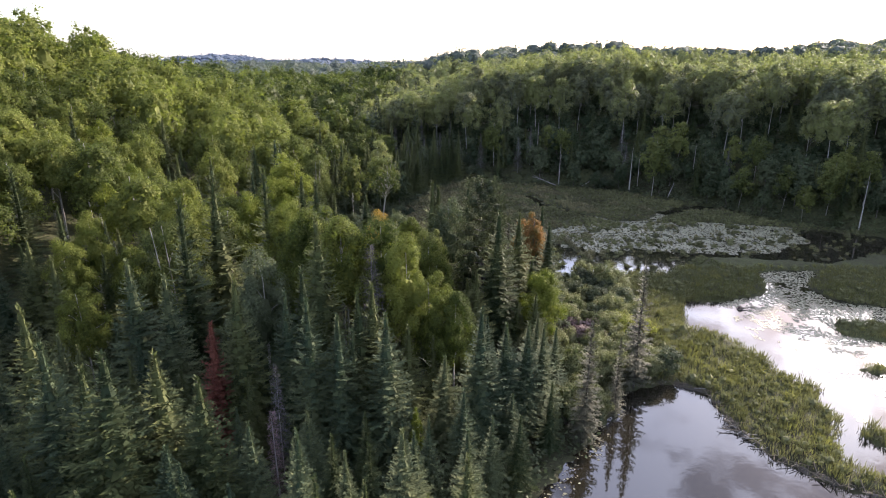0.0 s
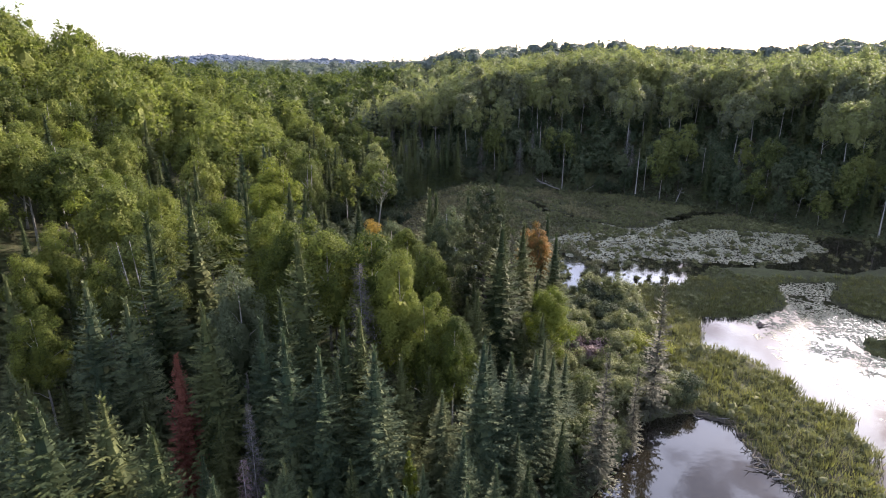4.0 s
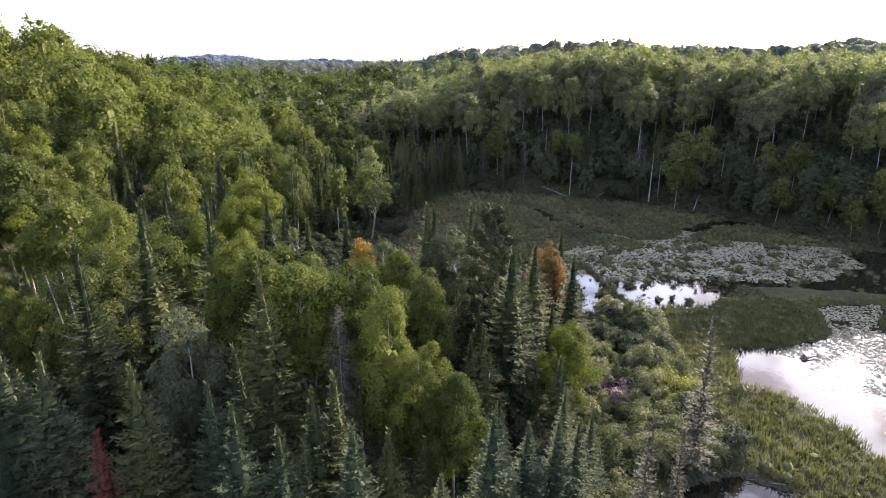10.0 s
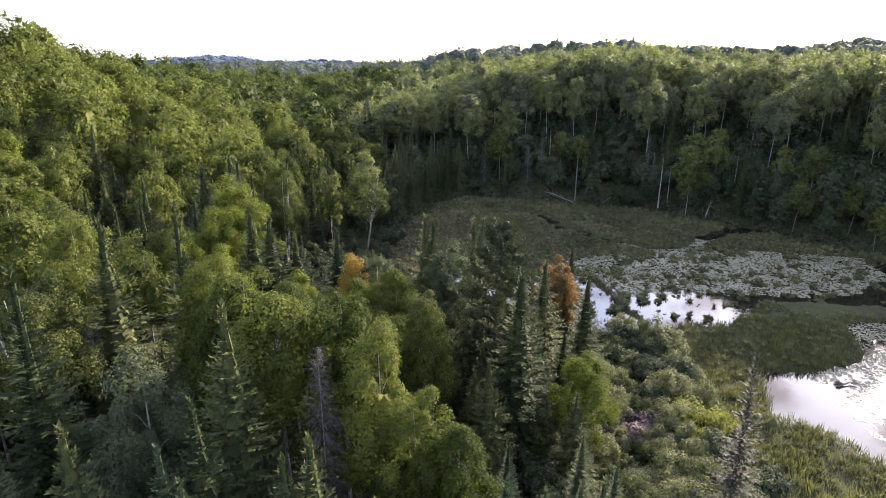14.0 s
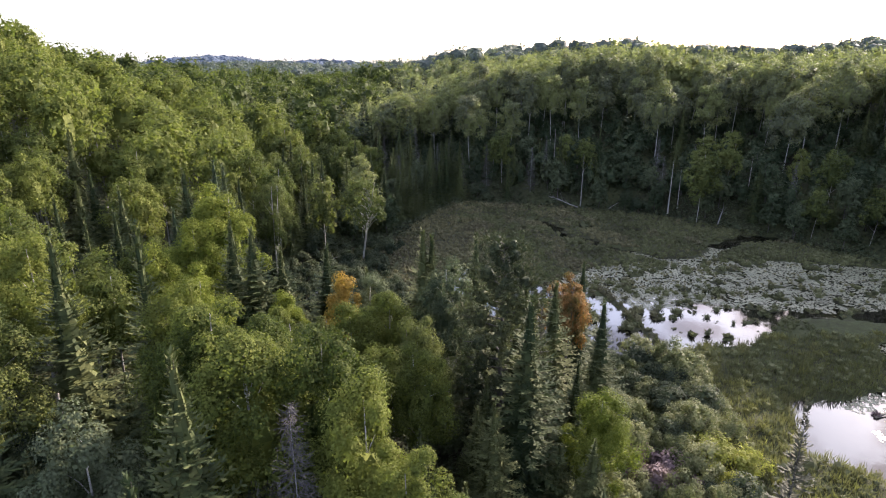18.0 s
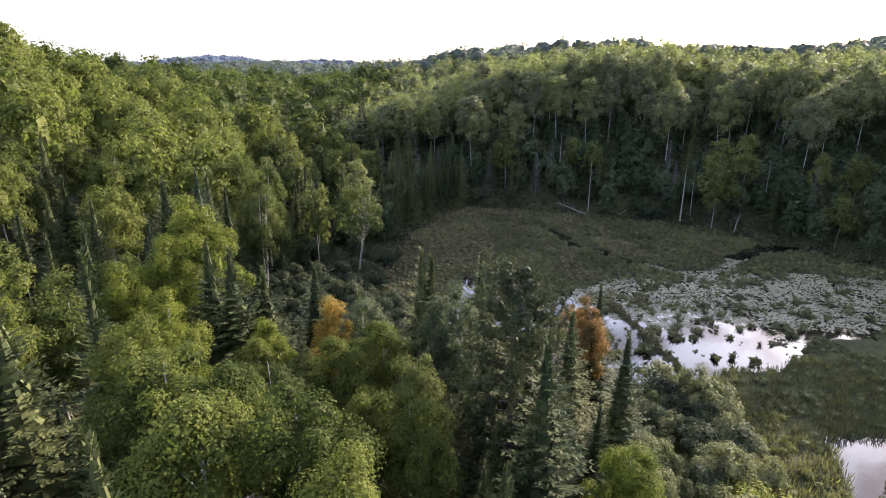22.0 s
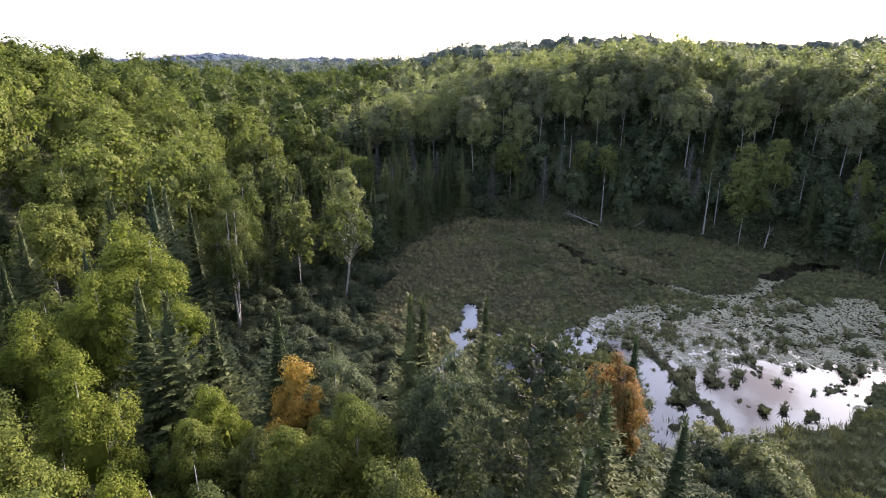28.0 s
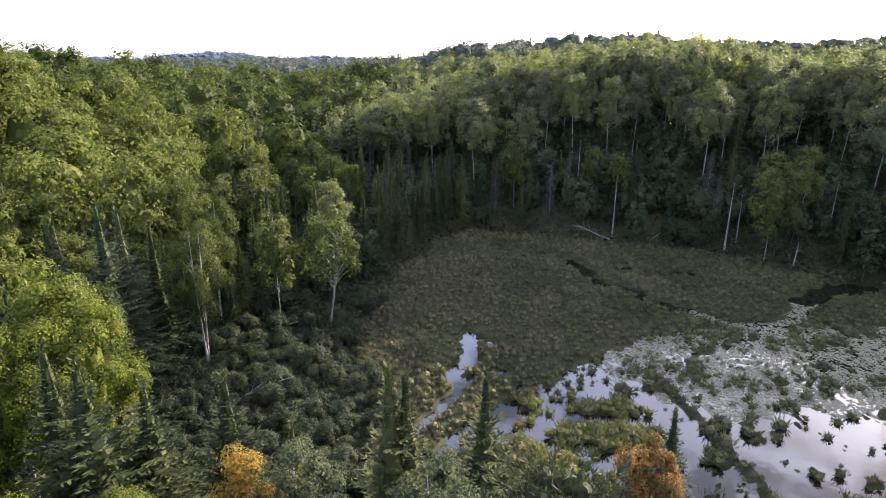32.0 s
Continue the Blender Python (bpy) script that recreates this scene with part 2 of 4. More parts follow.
# ---------------------------------------------------------------- lie of the land
# the open wetland, inside the woods
OPEN = [(125, 55), (75, 97), (62, 106), (50, 121), (41, 130), (28, 136), (15, 140), (3, 141), (-3, 131), (-8, 117),
        (-17, 110), (-23, 101), (-22, 88), (-16, 77), (-8, 75), (5, 75), (14, 74), (14, 64), (10, 56), (9, 48),
        (14, 46), (11, 42), (7, 37), (2, 31), (3, 18), (20, 5), (70, -10), (125, 10)]
POOL = [(16.7, 49.4), (21.3, 50.9), (24.3, 48.8), (24.0, 43.7), (25.3, 40), (27.4, 37.2), (31, 34.8), (37, 30), (44, 20), (30, 8),
        (12, 12), (5, 24), (5, 33), (8, 37), (11, 41), (14, 45)]
POND = [(29.6, 70.6), (27.4, 63), (31.2, 60.4), (32.6, 54.7), (32, 53), (34.6, 49.6), (33, 48.2), (33.6, 45.2), (31.4, 42.4), (30.8, 38.4),
        (36, 34.5), (60, 26), (66, 44), (47.7, 59.4), (43.4, 61), (45.8, 65.2), (51, 63.4), (66, 62), (62, 68), (54, 68.4),
        (49, 70.4), (48, 75), (53, 81.5), (46, 81.5), (44, 80), (43, 75.4), (40.9, 72.3), (33.4, 70)]
LAKE = [(17.4, 76.6), (22.2, 78.2), (26.4, 80.4), (31.8, 81), (36, 84.5), (38.6, 87.6), (46, 87), (57, 84.5), (70, 91), (74, 97.5),
        (64, 102), (56, 105), (46, 107), (34, 107), (22, 105), (13, 98), (6.5, 94), (6, 88), (11, 83)]
MAT = [(19, 93), (24, 90), (30, 91), (37, 90), (45, 89), (52, 90), (60, 96), (62, 103), (50, 111), (40, 113), (30, 111), (20, 107), (15, 99)]
CREEKS = [((-7, 78.5), (-5, 84), 0.5), ((-5, 84), (-2, 88), 0.3), ((-2, 84), (1.5, 93.5), 0.5), ((1.5, 93.5), (4, 104), 0.7),
          ((17.5, 128), (20, 121.5), 0.8), ((20, 121.5), (23, 115.6), 0.8), ((23, 115.6), (31, 107.4), 0.75), ((31, 107.2), (37, 107), 0.75),
          ((37, 107), (42, 112), 1.0), ((42, 113), (48, 117), 1.6), ((48, 117), (58, 119), 1.4), ((9, 132), (17.5, 128), 0.7), ((38, 107), (48, 99), 0.6),
          ((24, 125), (33, 122), 0.6), ((22, 58.5), (20, 55.2), 0.4), ((-4, 80), (-8, 77), 0.5), ((0, 84), (3.5, 88.5), 0.45), ((4, 86), (6.5, 92), 0.6), ((2, 95), (7, 97), 0.45), ((4, 104), (8, 101), 0.5), ((29, 84), (33, 88), 0.7), ((17, 76), (15.5, 83), 0.8)]


def inside(poly, x, y):
    """Distance to a closed outline, positive inside."""
    p = np.array(poly, float)
    q = np.roll(p, -1, 0)
    best = np.full(x.shape, 1e9)
    odd = np.zeros(x.shape, bool)
    for (ax, ay), (bx, by) in zip(p, q):
        dx, dy = bx - ax, by - ay
        t = np.clip(((x - ax) * dx + (y - ay) * dy) / (dx * dx + dy * dy), 0, 1)
        best = np.minimum(best, np.hypot(x - ax - t * dx, y - ay - t * dy))
        if dy != 0:
            odd ^= ((ay > y) != (by > y)) & (x < ax + dx * (y - ay) / dy)
    return np.where(odd, best, -best)


def creek(x, y):
    best = np.full(x.shape, -1e9)
    for (ax, ay), (bx, by), r in CREEKS:
        dx, dy = bx - ax, by - ay
        t = np.clip(((x - ax) * dx + (y - ay) * dy) / (dx * dx + dy * dy), 0, 1)
        best = np.maximum(best, r - np.hypot(x - ax - t * dx, y - ay - t * dy))
    return best


def step(a):
    a = np.clip(a, 0, 1)
    return a * a * (3 - 2 * a)


def wave(x, y, size, seed):
    """Cheap smooth roughness between -1 and 1."""
    g = np.random.default_rng(seed)
    out = np.zeros(np.shape(x))
    for k in range(7):
        a, f, p = g.uniform(0, 2 * math.pi), (0.7 + 0.33 * k) * 2 * math.pi / size, g.uniform(0, 6.28)
        out = out + np.sin((x * math.cos(a) + y * math.sin(a)) * f + p + 0.8 * np.sin((x * math.sin(a) - y * math.cos(a)) * f * 0.7)) / (1 + 0.25 * k)
    return out / 2.6


def wet(x, y):
    """Positive where open water stands."""
    x, y = np.asarray(x, float), np.asarray(y, float)
    ragged = 0.45 * wave(x, y, 4.0, 3) + 0.25 * wave(x, y, 1.6, 4)
    pond = inside(POND, x, y) + 0.5 * ragged
    for cx, cy, rx, ry in ((42.6, 53.2, 1.7, 0.8), (35.6, 42.2, 1.5, 1.4), (40.5, 47.5, 0.8, 0.5)):
        pond = np.minimum(pond, (np.hypot((x - cx) / rx, (y - cy) / ry) - 1) * ry + 0.3 * ragged)
    w = np.maximum(inside(POOL, x, y) + 0.4 * ragged, pond)
    lake = inside(LAKE, x, y) + ragged
    # sedge tussocks stand in the west and north of the lake
    tuss = wave(x, y, 5.5, 9) + 0.8 * wave(x, y, 2.4, 10) - 0.75 + 0.9 * step((17 - x + (y - 90) * 0.25) / 14) + 0.7 * step((y - 100) / 9)
    lake = np.minimum(lake, -tuss * 1.2)
    spit = 0.5 - np.abs((x - 21.4) + (y - 88) * 0.15 + 0.3 * wave(x, y, 5, 12)) + 0 * y
    spit = np.where((y > 80) & (y < 96), spit, -1)
    lake = np.minimum(lake, -spit)
    for cx, cy, rx, ry in ((14, 91.3, 3.2, 0.9), (14.2, 87.6, 3.4, 1.5), (9.6, 84.2, 1.7, 1.1), (15.5, 83.6, 2.2, 0.9)):
        lake = np.minimum(lake, (np.hypot((x - cx) / rx, (y - cy) / ry) - 1) * ry + 0.3 * ragged)
    return np.maximum(np.maximum(w, lake), creek(x + 0.9 * wave(x, y, 7, 13), y + 0.9 * wave(x, y, 6, 14)) + 0.5 * ragged)


def height(x, y):
    x, y = np.asarray(x, float), np.asarray(y, float)
    out = -inside(OPEN, x, y)                      # metres into the woods
    w = wet(x, y)
    bog = np.where(w > 0, -0.12 - 0.5 * step(w / 1.5), 0.10 + 0.22 * step(-w / 1.2) + 0.10 * wave(x, y, 3.0, 5))
    woods = 0.3 + 0.7 * step(out / 6) + 0.35 * wave(x, y, 18, 6)
    left = 22.0 * step((-x - 24) / 70) * (1 - 0.55 * step((y - 112) / 90)) * (1 - 0.6 * step((y - 190) / 90)) * step((y + 60) / 120)
    crest = np.interp(x, [-32, -14, 3, 11, 27, 52, 69, 86, 105, 130, 220], [0, 3, 7, 9.8, 12.6, 11.8, 10.4, 10.8, 11.6, 11, 8])
    right = (2.2 * step(out / 5) * step((x + 18) / 40) + np.maximum(crest - 2.2, 0) * step(out / 40)) * step((y - 84 + np.maximum(0, x - 40) * 0.6) / 22) * (1 - 0.6 * step((y - 205) / 50))
    behind = np.interp(x, [-120, -60, -23, 18, 74, 115, 165, 212, 320], [0, 3.5, 8, 13.6, 18, 15.5, 15, 19, 20])
    right = np.maximum(right, behind * np.exp(-((y - 310) / 65.0) ** 2))
    roll = (2.2 * wave(x, y, 120, 7) - 1) * step((y - 320) / 120) + 1.5 * wave(x, y, 60, 8) * step((np.hypot(x, y) - 130) / 60)
    ridge = 19 * np.exp(-((x + 560) / 110.0) ** 2) + 9 * np.exp(-((x + 300) / 90.0) ** 2) + 8 * step((-x - 700) / 200) + 16 * step((x + 120) / 300)
    far = -20 * step((y - 480) / 300) + (ridge - 3 + 1.5 * wave(x, y, 300, 11)) * step((y - 1150) / 300) - 160 * step((y - 1800) / 900)
    h = woods + left + right + roll + far
    return np.where(out > 0, h * step(out / 3) + bog * (1 - step(out / 3)), bog)


def spaced(a, b, stepsize, low, high, grow):
    mid = np.arange(a, b + 1e-6, stepsize)
    lo, hi, s = [], [], stepsize
    v = a
    while v > low:
        s *= grow; v -= s; lo.append(v)
    v, s = b, stepsize
    while v < high:
        s *= grow; v += s; hi.append(v)
    return np.concatenate([lo[::-1], mid, hi])


def build_ground():
    xs, ys = spaced(-26, 76, 0.6, -3600, 3600, 1.14), spaced(30, 142, 0.6, -3000, 4300, 1.12)
    X, Y = np.meshgrid(xs, ys)
    Z = height(X, Y)
    V = np.stack([X, Y, Z], -1).reshape(-1, 3).astype(np.float32)
    nx, ny = len(xs), len(ys)
    i = (np.arange(ny - 1)[:, None] * nx + np.arange(nx - 1)[None, :]).reshape(-1)
    L = np.stack([i, i + 1, i + nx + 1, i + nx], 1).astype(np.int32)
    me = bpy.data.meshes.new("ground")
    me.vertices.add(len(V)); me.vertices.foreach_set("co", V.reshape(-1))
    me.loops.add(L.size); me.loops.foreach_set("vertex_index", L.reshape(-1))
    me.polygons.add(len(L)); me.polygons.foreach_set("loop_start", np.arange(0, L.size, 4, dtype=np.int32))
    me.polygons.foreach_set("use_smooth", np.ones(len(L), bool))
    me.materials.append(M_GROUND)
    me.update(calc_edges=True)
    tagged(new("ground", me), "dark peaty marsh and leaf-littered forest floor rising into hills", "ground", kind="structure")


build_ground()
wv, wf = [], []
for (x0, y0, x1, y1) in [(-12, -8, 120, 128)]:
    wv += [(x0, y0, 0), (x1, y0, 0), (x1, y1, 0), (x0, y1, 0)]
    wf.append((0, 1, 2, 3))
tagged(new("water", shell_mesh("water", wv, wf, M_WATER, False)),
       "still dark bog water mirroring a cloudy sky", "pond", kind="structure")


# ---------------------------------------------------------------- trees: shapes
def bough_hulls(c, r, n, cut=-0.45, seed=0):
    """The close-leaved inside of each bough: a knobbly hull of small facets, open below."""
    t = np.linspace(-1, 1, n + 1)
    face = np.array([[(t[i], t[j]), (t[i + 1], t[j]), (t[i + 1], t[j + 1]), (t[i], t[j + 1])] for i in range(n) for j in range(n)])
    one = np.ones(face.shape[:2])
    a, b = face[..., 0], face[..., 1]
    q = np.concatenate([np.stack(k, -1) for k in ((one, a, b), (-one, b, a), (b, one, a), (a, -one, b), (a, b, one), (b, a, -one))])
    q = unit(q)
    q = q[q.mean(1)[:, 2] > cut]
    w = q[None] + np.arange(len(c))[:, None, None, None] * 1.7 + seed
    knob = 0.84 + 0.17 * np.sin(w[..., 0] * 5.1 + 2 * np.sin(w[..., 1] * 4.3)) * np.cos(w[..., 2] * 4.7 + w[..., 1] * 2.2)
    return (c[:, None, None, :] + q[None] * knob[..., None] * r[:, None, None, None] * np.array([1, 1, 1.3])).reshape(-1, 4, 3)


def hardwood_crown(g, tall, radius, base, lobes, leaves, leaf, clump=0.24, hull=1, full=0.42, jitter=0.38):
    """Leaves on a heap of rounded boughs."""
    zc, rz = (tall + base) / 2, (tall - base) / 2
    k = np.arange(lobes)
    u = np.stack([np.cos(k * 2.399) * np.sqrt(1 - (1 - 1.55 * (k + 0.5) / lobes) ** 2),
                  np.sin(k * 2.399) * np.sqrt(1 - (1 - 1.55 * (k + 0.5) / lobes) ** 2), 1 - 1.55 * (k + 0.5) / lobes], 1)
    u = unit(u + g.normal(0, 0.22, u.shape))
    c = u * np.array([radius, radius, rz]) * g.uniform(0.50, 0.97, (lobes, 1)) * 0.95
    c[:, 2] += zc
    # the crown is narrower towards its top and a little ragged
    c[:, :2] *= (1 - 0.25 * np.clip((c[:, 2:3] - zc) / rz, 0, 1))
    r = radius * clump * g.uniform(0.7, 1.4, lobes)
    who = g.integers(0, lobes, leaves)
    v = unit(unit(g.normal(0, 1, (leaves, 3))) + 0.45 * u[who] + np.array([0, 0, 0.5]))
    deep = g.random(leaves) < 0.25                 # larger sprays fill the inside of each bough
    pos = c[who] + v * (r[who] * np.where(deep, g.uniform(0.2, 0.7, leaves), g.uniform(0.6, 1.1, leaves) ** 0.6))[:, None] * np.array([1, 1, 1.2])
    nor = unit(v * 0.95 + g.normal(0, jitter, (leaves, 3)) + np.array([0, 0, 0.25]))
    way = np.cross(nor, g.normal(0, 1, (leaves, 3))) + np.array([0, 0, -0.25])
    size = leaf * g.uniform(0.65, 1.3, leaves) * np.where(deep, 2.2, 1.0)
    leafy = sprays(pos, way, nor, size, size * 0.66)
    if hull:
        inner = bough_hulls(np.zeros((1, 3)), np.ones(1), 3 + hull, -0.8, g.uniform(0, 9)) * np.array([radius, radius, rz / 1.3]) * full
        leafy = np.concatenate([leafy, inner + np.array([0, 0, zc])])
    return leafy, c


def hardwood_trunk(g, tall, base, centres, radius, stems=1, limbs=9):
    lines = []
    for s in range(stems):
        lean = g.normal(0, 0.03 + 0.05 * (stems > 1), 2)
        ph = g.uniform(0, 6.28)
        spine = []
        for k in range(8):
            t = k / 7
            z = tall * 0.92 * t
            spine.append((lean[0] * z + 0.12 * math.sin(ph + 3 * t), lean[1] * z + 0.12 * math.cos(ph + 2.3 * t) - 0.12 * math.cos(ph), z - 0.4 * (k == 0), radius * (1 - 0.86 * t) * (1.25 if k == 0 else 1)))
        lines.append(spine)
        pick = g.permutation(len(centres))[:max(2, limbs // stems)]
        for p in pick:
            cx, cy, cz = centres[p]
            z0 = min(tall * 0.8, max(base * 0.85, cz - 1.0 - 0.45 * math.hypot(cx, cy)))
            x0, y0 = lean[0] * z0, lean[1] * z0
            r0 = radius * (1 - 0.86 * z0 / (tall * 0.92)) * 0.42 + 0.008
            lines.append([(x0, y0, z0, r0), ((x0 * 1.2 + cx) / 2.2, (y0 * 1.2 + cy) / 2.2, z0 + (cz - z0) * 0.6, r0 * 0.65), (cx, cy, cz, r0 * 0.2)])
    return lines


def needle_boughs(g, tall, radius, base, gap, around, ragged=0.25, droop=0.25, twig=0.42, power=0.85, fine=0.28, core_share=0.42):
    """Whorls of drooping boughs with side twigs, spire-topped."""
    B, Wy, N, Ln, Wd = [], [], [], [], []
    z = base
    while z < tall - 0.15:
        f = (tall - z) / (tall - base)
        reach = radius * f ** power * (0.75 + 0.25 * min(1, (1 - f) * 6 + 0.3))
        n = max(5, int(around * (0.6 + 0.4 * f)))
        off = g.uniform(0, 6.28)
        for k in range(n):
            a = off + 2 * math.pi * k / n + g.normal(0, 0.2)
            L = max(0.12, reach * (1 - ragged * g.random() * 1.3))
            rise = 0.55 * (1 - f) - droop * f
            out = np.array([math.cos(a), math.sin(a), rise])
            tip_up = 0.12
            m = max(2, int(L / fine))
            zz = z + g.uniform(-gap, gap) * 0.95
            for j in range(m):
                t = (j + 0.6) / m
                p = np.array([0, 0, zz]) + out * L * t + np.array([0, 0, tip_up * L * t * t])
                tl = twig * (0.55 + 0.6 * (1 - t)) * (0.25 + 0.75 * min(1, L / 1.2))
                side = np.array([-math.sin(a), math.cos(a), 0])
                for s in (-1, 1):
                    B.append(p); Wy.append(out * 0.75 + side * s * (0.75 + g.normal(0, 0.15)) + np.array([0, 0, g.normal(0.0, 0.14)]))
                    N.append((g.normal(0, 0.25), g.normal(0, 0.25), 1.0)); Ln.append(tl * g.uniform(0.8, 1.25)); Wd.append(tl * 0.36)
            B.append(np.array([0, 0, zz + 0.05])); Wy.append(out + np.array([0, 0, 0.5])); N.append((-out[0], -out[1], 1.0)); Ln.append(0.25 + 0.4 * L); Wd.append(0.11 + 0.07 * L)
            B.append(np.array([0, 0, zz]) + out * L * 0.45); Wy.append(out + np.array([0, 0, tip_up * 1.4])); N.append((0, 0, 1.0)); Ln.append(L * 0.62); Wd.append(0.1 + 0.02 * L)
        z += gap * g.uniform(0.8, 1.2)
    # the leader
    for k in range(5):
        B.append(np.array([0, 0, tall - 0.55 + 0.08 * k])); Wy.append((g.normal(0, 0.35), g.normal(0, 0.35), 1.0)); N.append((g.normal(), g.normal(), 0.1)); Ln.append(0.5); Wd.append(0.12)
    boughs = sprays(np.array(B), np.array(Wy, float), np.array(N, float), np.array(Ln), np.array(Wd), 0.3)
    # the close dark inside, as ragged drooping skirts
    zs = np.arange(base, tall - 0.6, 0.55)
    core = []
    for z0 in zs:
        f = (tall - z0) / (tall - base)
        r1 = core_share * radius * f ** power
        for k in range(8):
            a, b = 0.7854 * k, 0.7854 * (k + 1)
            u, v = r1 * g.uniform(0.75, 1.15), r1 * g.uniform(0.75, 1.15)
            core.append([(math.cos(a) * u, math.sin(a) * u, z0 - 0.25 * r1), (math.cos(b) * v, math.sin(b) * v, z0 - 0.25 * r1),
                         (0.12 * math.cos(b), 0.12 * math.sin(b), z0 + 0.75), (0.12 * math.cos(a), 0.12 * math.sin(a), z0 + 0.75)])
    return np.concatenate([boughs, np.array(core)]) if core_share else boughs


def bare_boughs(g, tall, radius, base, gap, around):
    """Thin dead branches as narrow slivers, with hanging twigs."""
    B, Wy, N, Ln, Wd = [], [], [], [], []
    z = base
    while z < tall - 0.2:
        f = (tall - z) / (tall - base)
        for k in range(around):
            a = g.uniform(0, 6.28)
            L = radius * f ** 0.8 * g.uniform(0.45, 1.1) + 0.1
            out = np.array([math.cos(a), math.sin(a), g.uniform(-0.35, 0.15)])
            p0 = np.array([0, 0, z + g.uniform(0, gap)])
            B.append(p0); Wy.append(out); N.append((g.normal(0, 0.3), g.normal(0, 0.3), 1)); Ln.append(L); Wd.append(0.035)
            for j in range(max(4, int(L / 0.13))):
                t = g.uniform(0.25, 1)
                B.append(p0 + unit(out) * L * t); Wy.append(out + g.normal(0, 0.8, 3) - np.array([0, 0, 0.3])); N.append(g.normal(0, 1, 3)); Ln.append(g.uniform(0.15, 0.45)); Wd.append(0.032)
        z += gap
    return sprays(np.array(B), np.array(Wy, float), np.array(N, float), np.array(Ln), np.array(Wd), 0.1)


def straight_trunk(g, tall, radius):
    ph = g.uniform(0, 6.28)
    return [[(0.05 * math.sin(ph + 2 * t), 0.05 * math.cos(ph + 2 * t), tall * 0.985 * t - 0.4 * (t == 0), radius * (1.3 if t == 0 else 1 - 0.93 * t)) for t in (0, 0.12, 0.35, 0.6, 0.82, 1)]]


# kinds: name, label, natural height, number of shapes, builder(g) -> trunk lines, crown pieces
KINDS = {}


def kind(key, name, label, tall, shapes, bark, leaf, build, category="tree"):
    KINDS[key] = dict(name=name, label=label, tall=tall, shapes=shapes, bark=bark, leaf=leaf, build=build, category=category, made={})


def spruce(radius, base, gap, around, ragged=0.25, droop=0.25, power=0.85, trunk=0.16, tall=13.0, twig=0.42, fine=0.28, core=0.42):
    def build(g):
        return straight_trunk(g, tall, trunk), needle_boughs(g, tall, radius, base, gap, around, ragged, droop, twig, power, fine, core)
    return build


def hardwood(tall, radius, base, lobes, leaves, leaf, trunk=0.15, stems=1, limbs=9, clump=0.24, hull=1):
    def build(g):
        q, c = hardwood_crown(g, tall, radius, base, lobes, leaves, leaf, clump, hull)
        return hardwood_trunk(g, tall, base, c, trunk, stems, limbs), q
    return build


def dead_spruce(tall, radius, base, gap, around, trunk=0.13):
    def build(g):
        return straight_trunk(g, tall, trunk), bare_boughs(g, tall, radius, base, gap, around)
    return build


def pine(g):
    """Broad old pine: tufted plates of needles on upswept limbs."""
    tall = 18.0
    lines = straight_trunk(g, tall * 0.95, 0.26)
    B, Wy, N, Ln, C, Rd = [], [], [], [], [], []
    for k in range(64):
        t = (k + 0.5) / 64
        z = 2.2 + 15.0 * t
        a = k * 2.399 + g.normal(0, 0.3)
        L = 3.0 * (1 - t) ** 0.38 * min(1, 0.6 + 2 * t) * g.uniform(0.7, 1.1) + 0.35
        out = np.array([math.cos(a), math.sin(a), 0.05 + 0.5 * t])
        foot = np.array([0, 0, z])
        r0 = 0.09 * (1 - 0.6 * t)
        lines.append([(0, 0, z, r0), tuple(foot + out * L * 0.55) + (r0 * 0.6,), tuple(foot + out * L) + (r0 * 0.2,)])
        C.append(foot + out * L * 0.55); Rd.append(0.20 + 0.12 * L)
        for j in range(int(16 + 20 * L)):
            q = foot + out * L * g.uniform(0.4, 1.08) + g.normal(0, 1, 3) * np.array([0.42, 0.42, 0.26])
            w = unit(out * 0.7 + np.array([0, 0, 0.75]) + g.normal(0, 0.3, 3))
            for i in range(9):
                B.append(q); Wy.append(w + g.normal(0, 0.6, 3)); N.append(g.normal(0, 1, 3)); Ln.append(g.uniform(0.17, 0.34))
    Ln = np.array(Ln)
    return lines, np.concatenate([sprays(np.array(B), np.array(Wy), np.array(N), Ln, Ln * 0.19), bough_hulls(np.array(C), np.array(Rd), 4, -0.6, 2.0)])


def bush(tall, radius, leaves, leaf, stems=6):
    def build(g):
        q, c = hardwood_crown(g, tall, radius, tall * 0.05, 14, leaves, leaf, 0.36, 1)
        lines = []
        for k in range(stems):
            p = c[g.integers(0, len(c))]
            lines.append([(g.normal(0, 0.1), g.normal(0, 0.1), -0.3, 0.035), (p[0] * 0.4, p[1] * 0.4, p[2] * 0.55, 0.025), (*p, 0.008)])
        return lines, q[q[:, :, 2].min(1) > -0.15]
    return build


kind("spruce", "spruce_tree", "dark green pointed spruce standing in the dense wood", 13.0, 4, M_BARK, M_SPRUCE, spruce(3.9, 0.3, 0.36, 12, 0.30, 0.34, 0.95, 0.13, 13.0, 0.52, 0.29))
kind("fir", "fir_tree", "blue-green narrow balsam fir with a pointed top", 13.0, 3, M_BARK, M_FIR, spruce(3.5, 0.3, 0.34, 12, 0.26, 0.28, 0.95, 0.12, 13.0, 0.50, 0.28))
kind("spire", "black_spruce", "slim dark black spruce with a club-shaped tip", 12.0, 3, M_BARK, M_SPRUCE, spruce(2.9, 0.4, 0.30, 10, 0.42, 0.4, 0.95, 0.10, 12.0, 0.44, 0.26, 0.2))
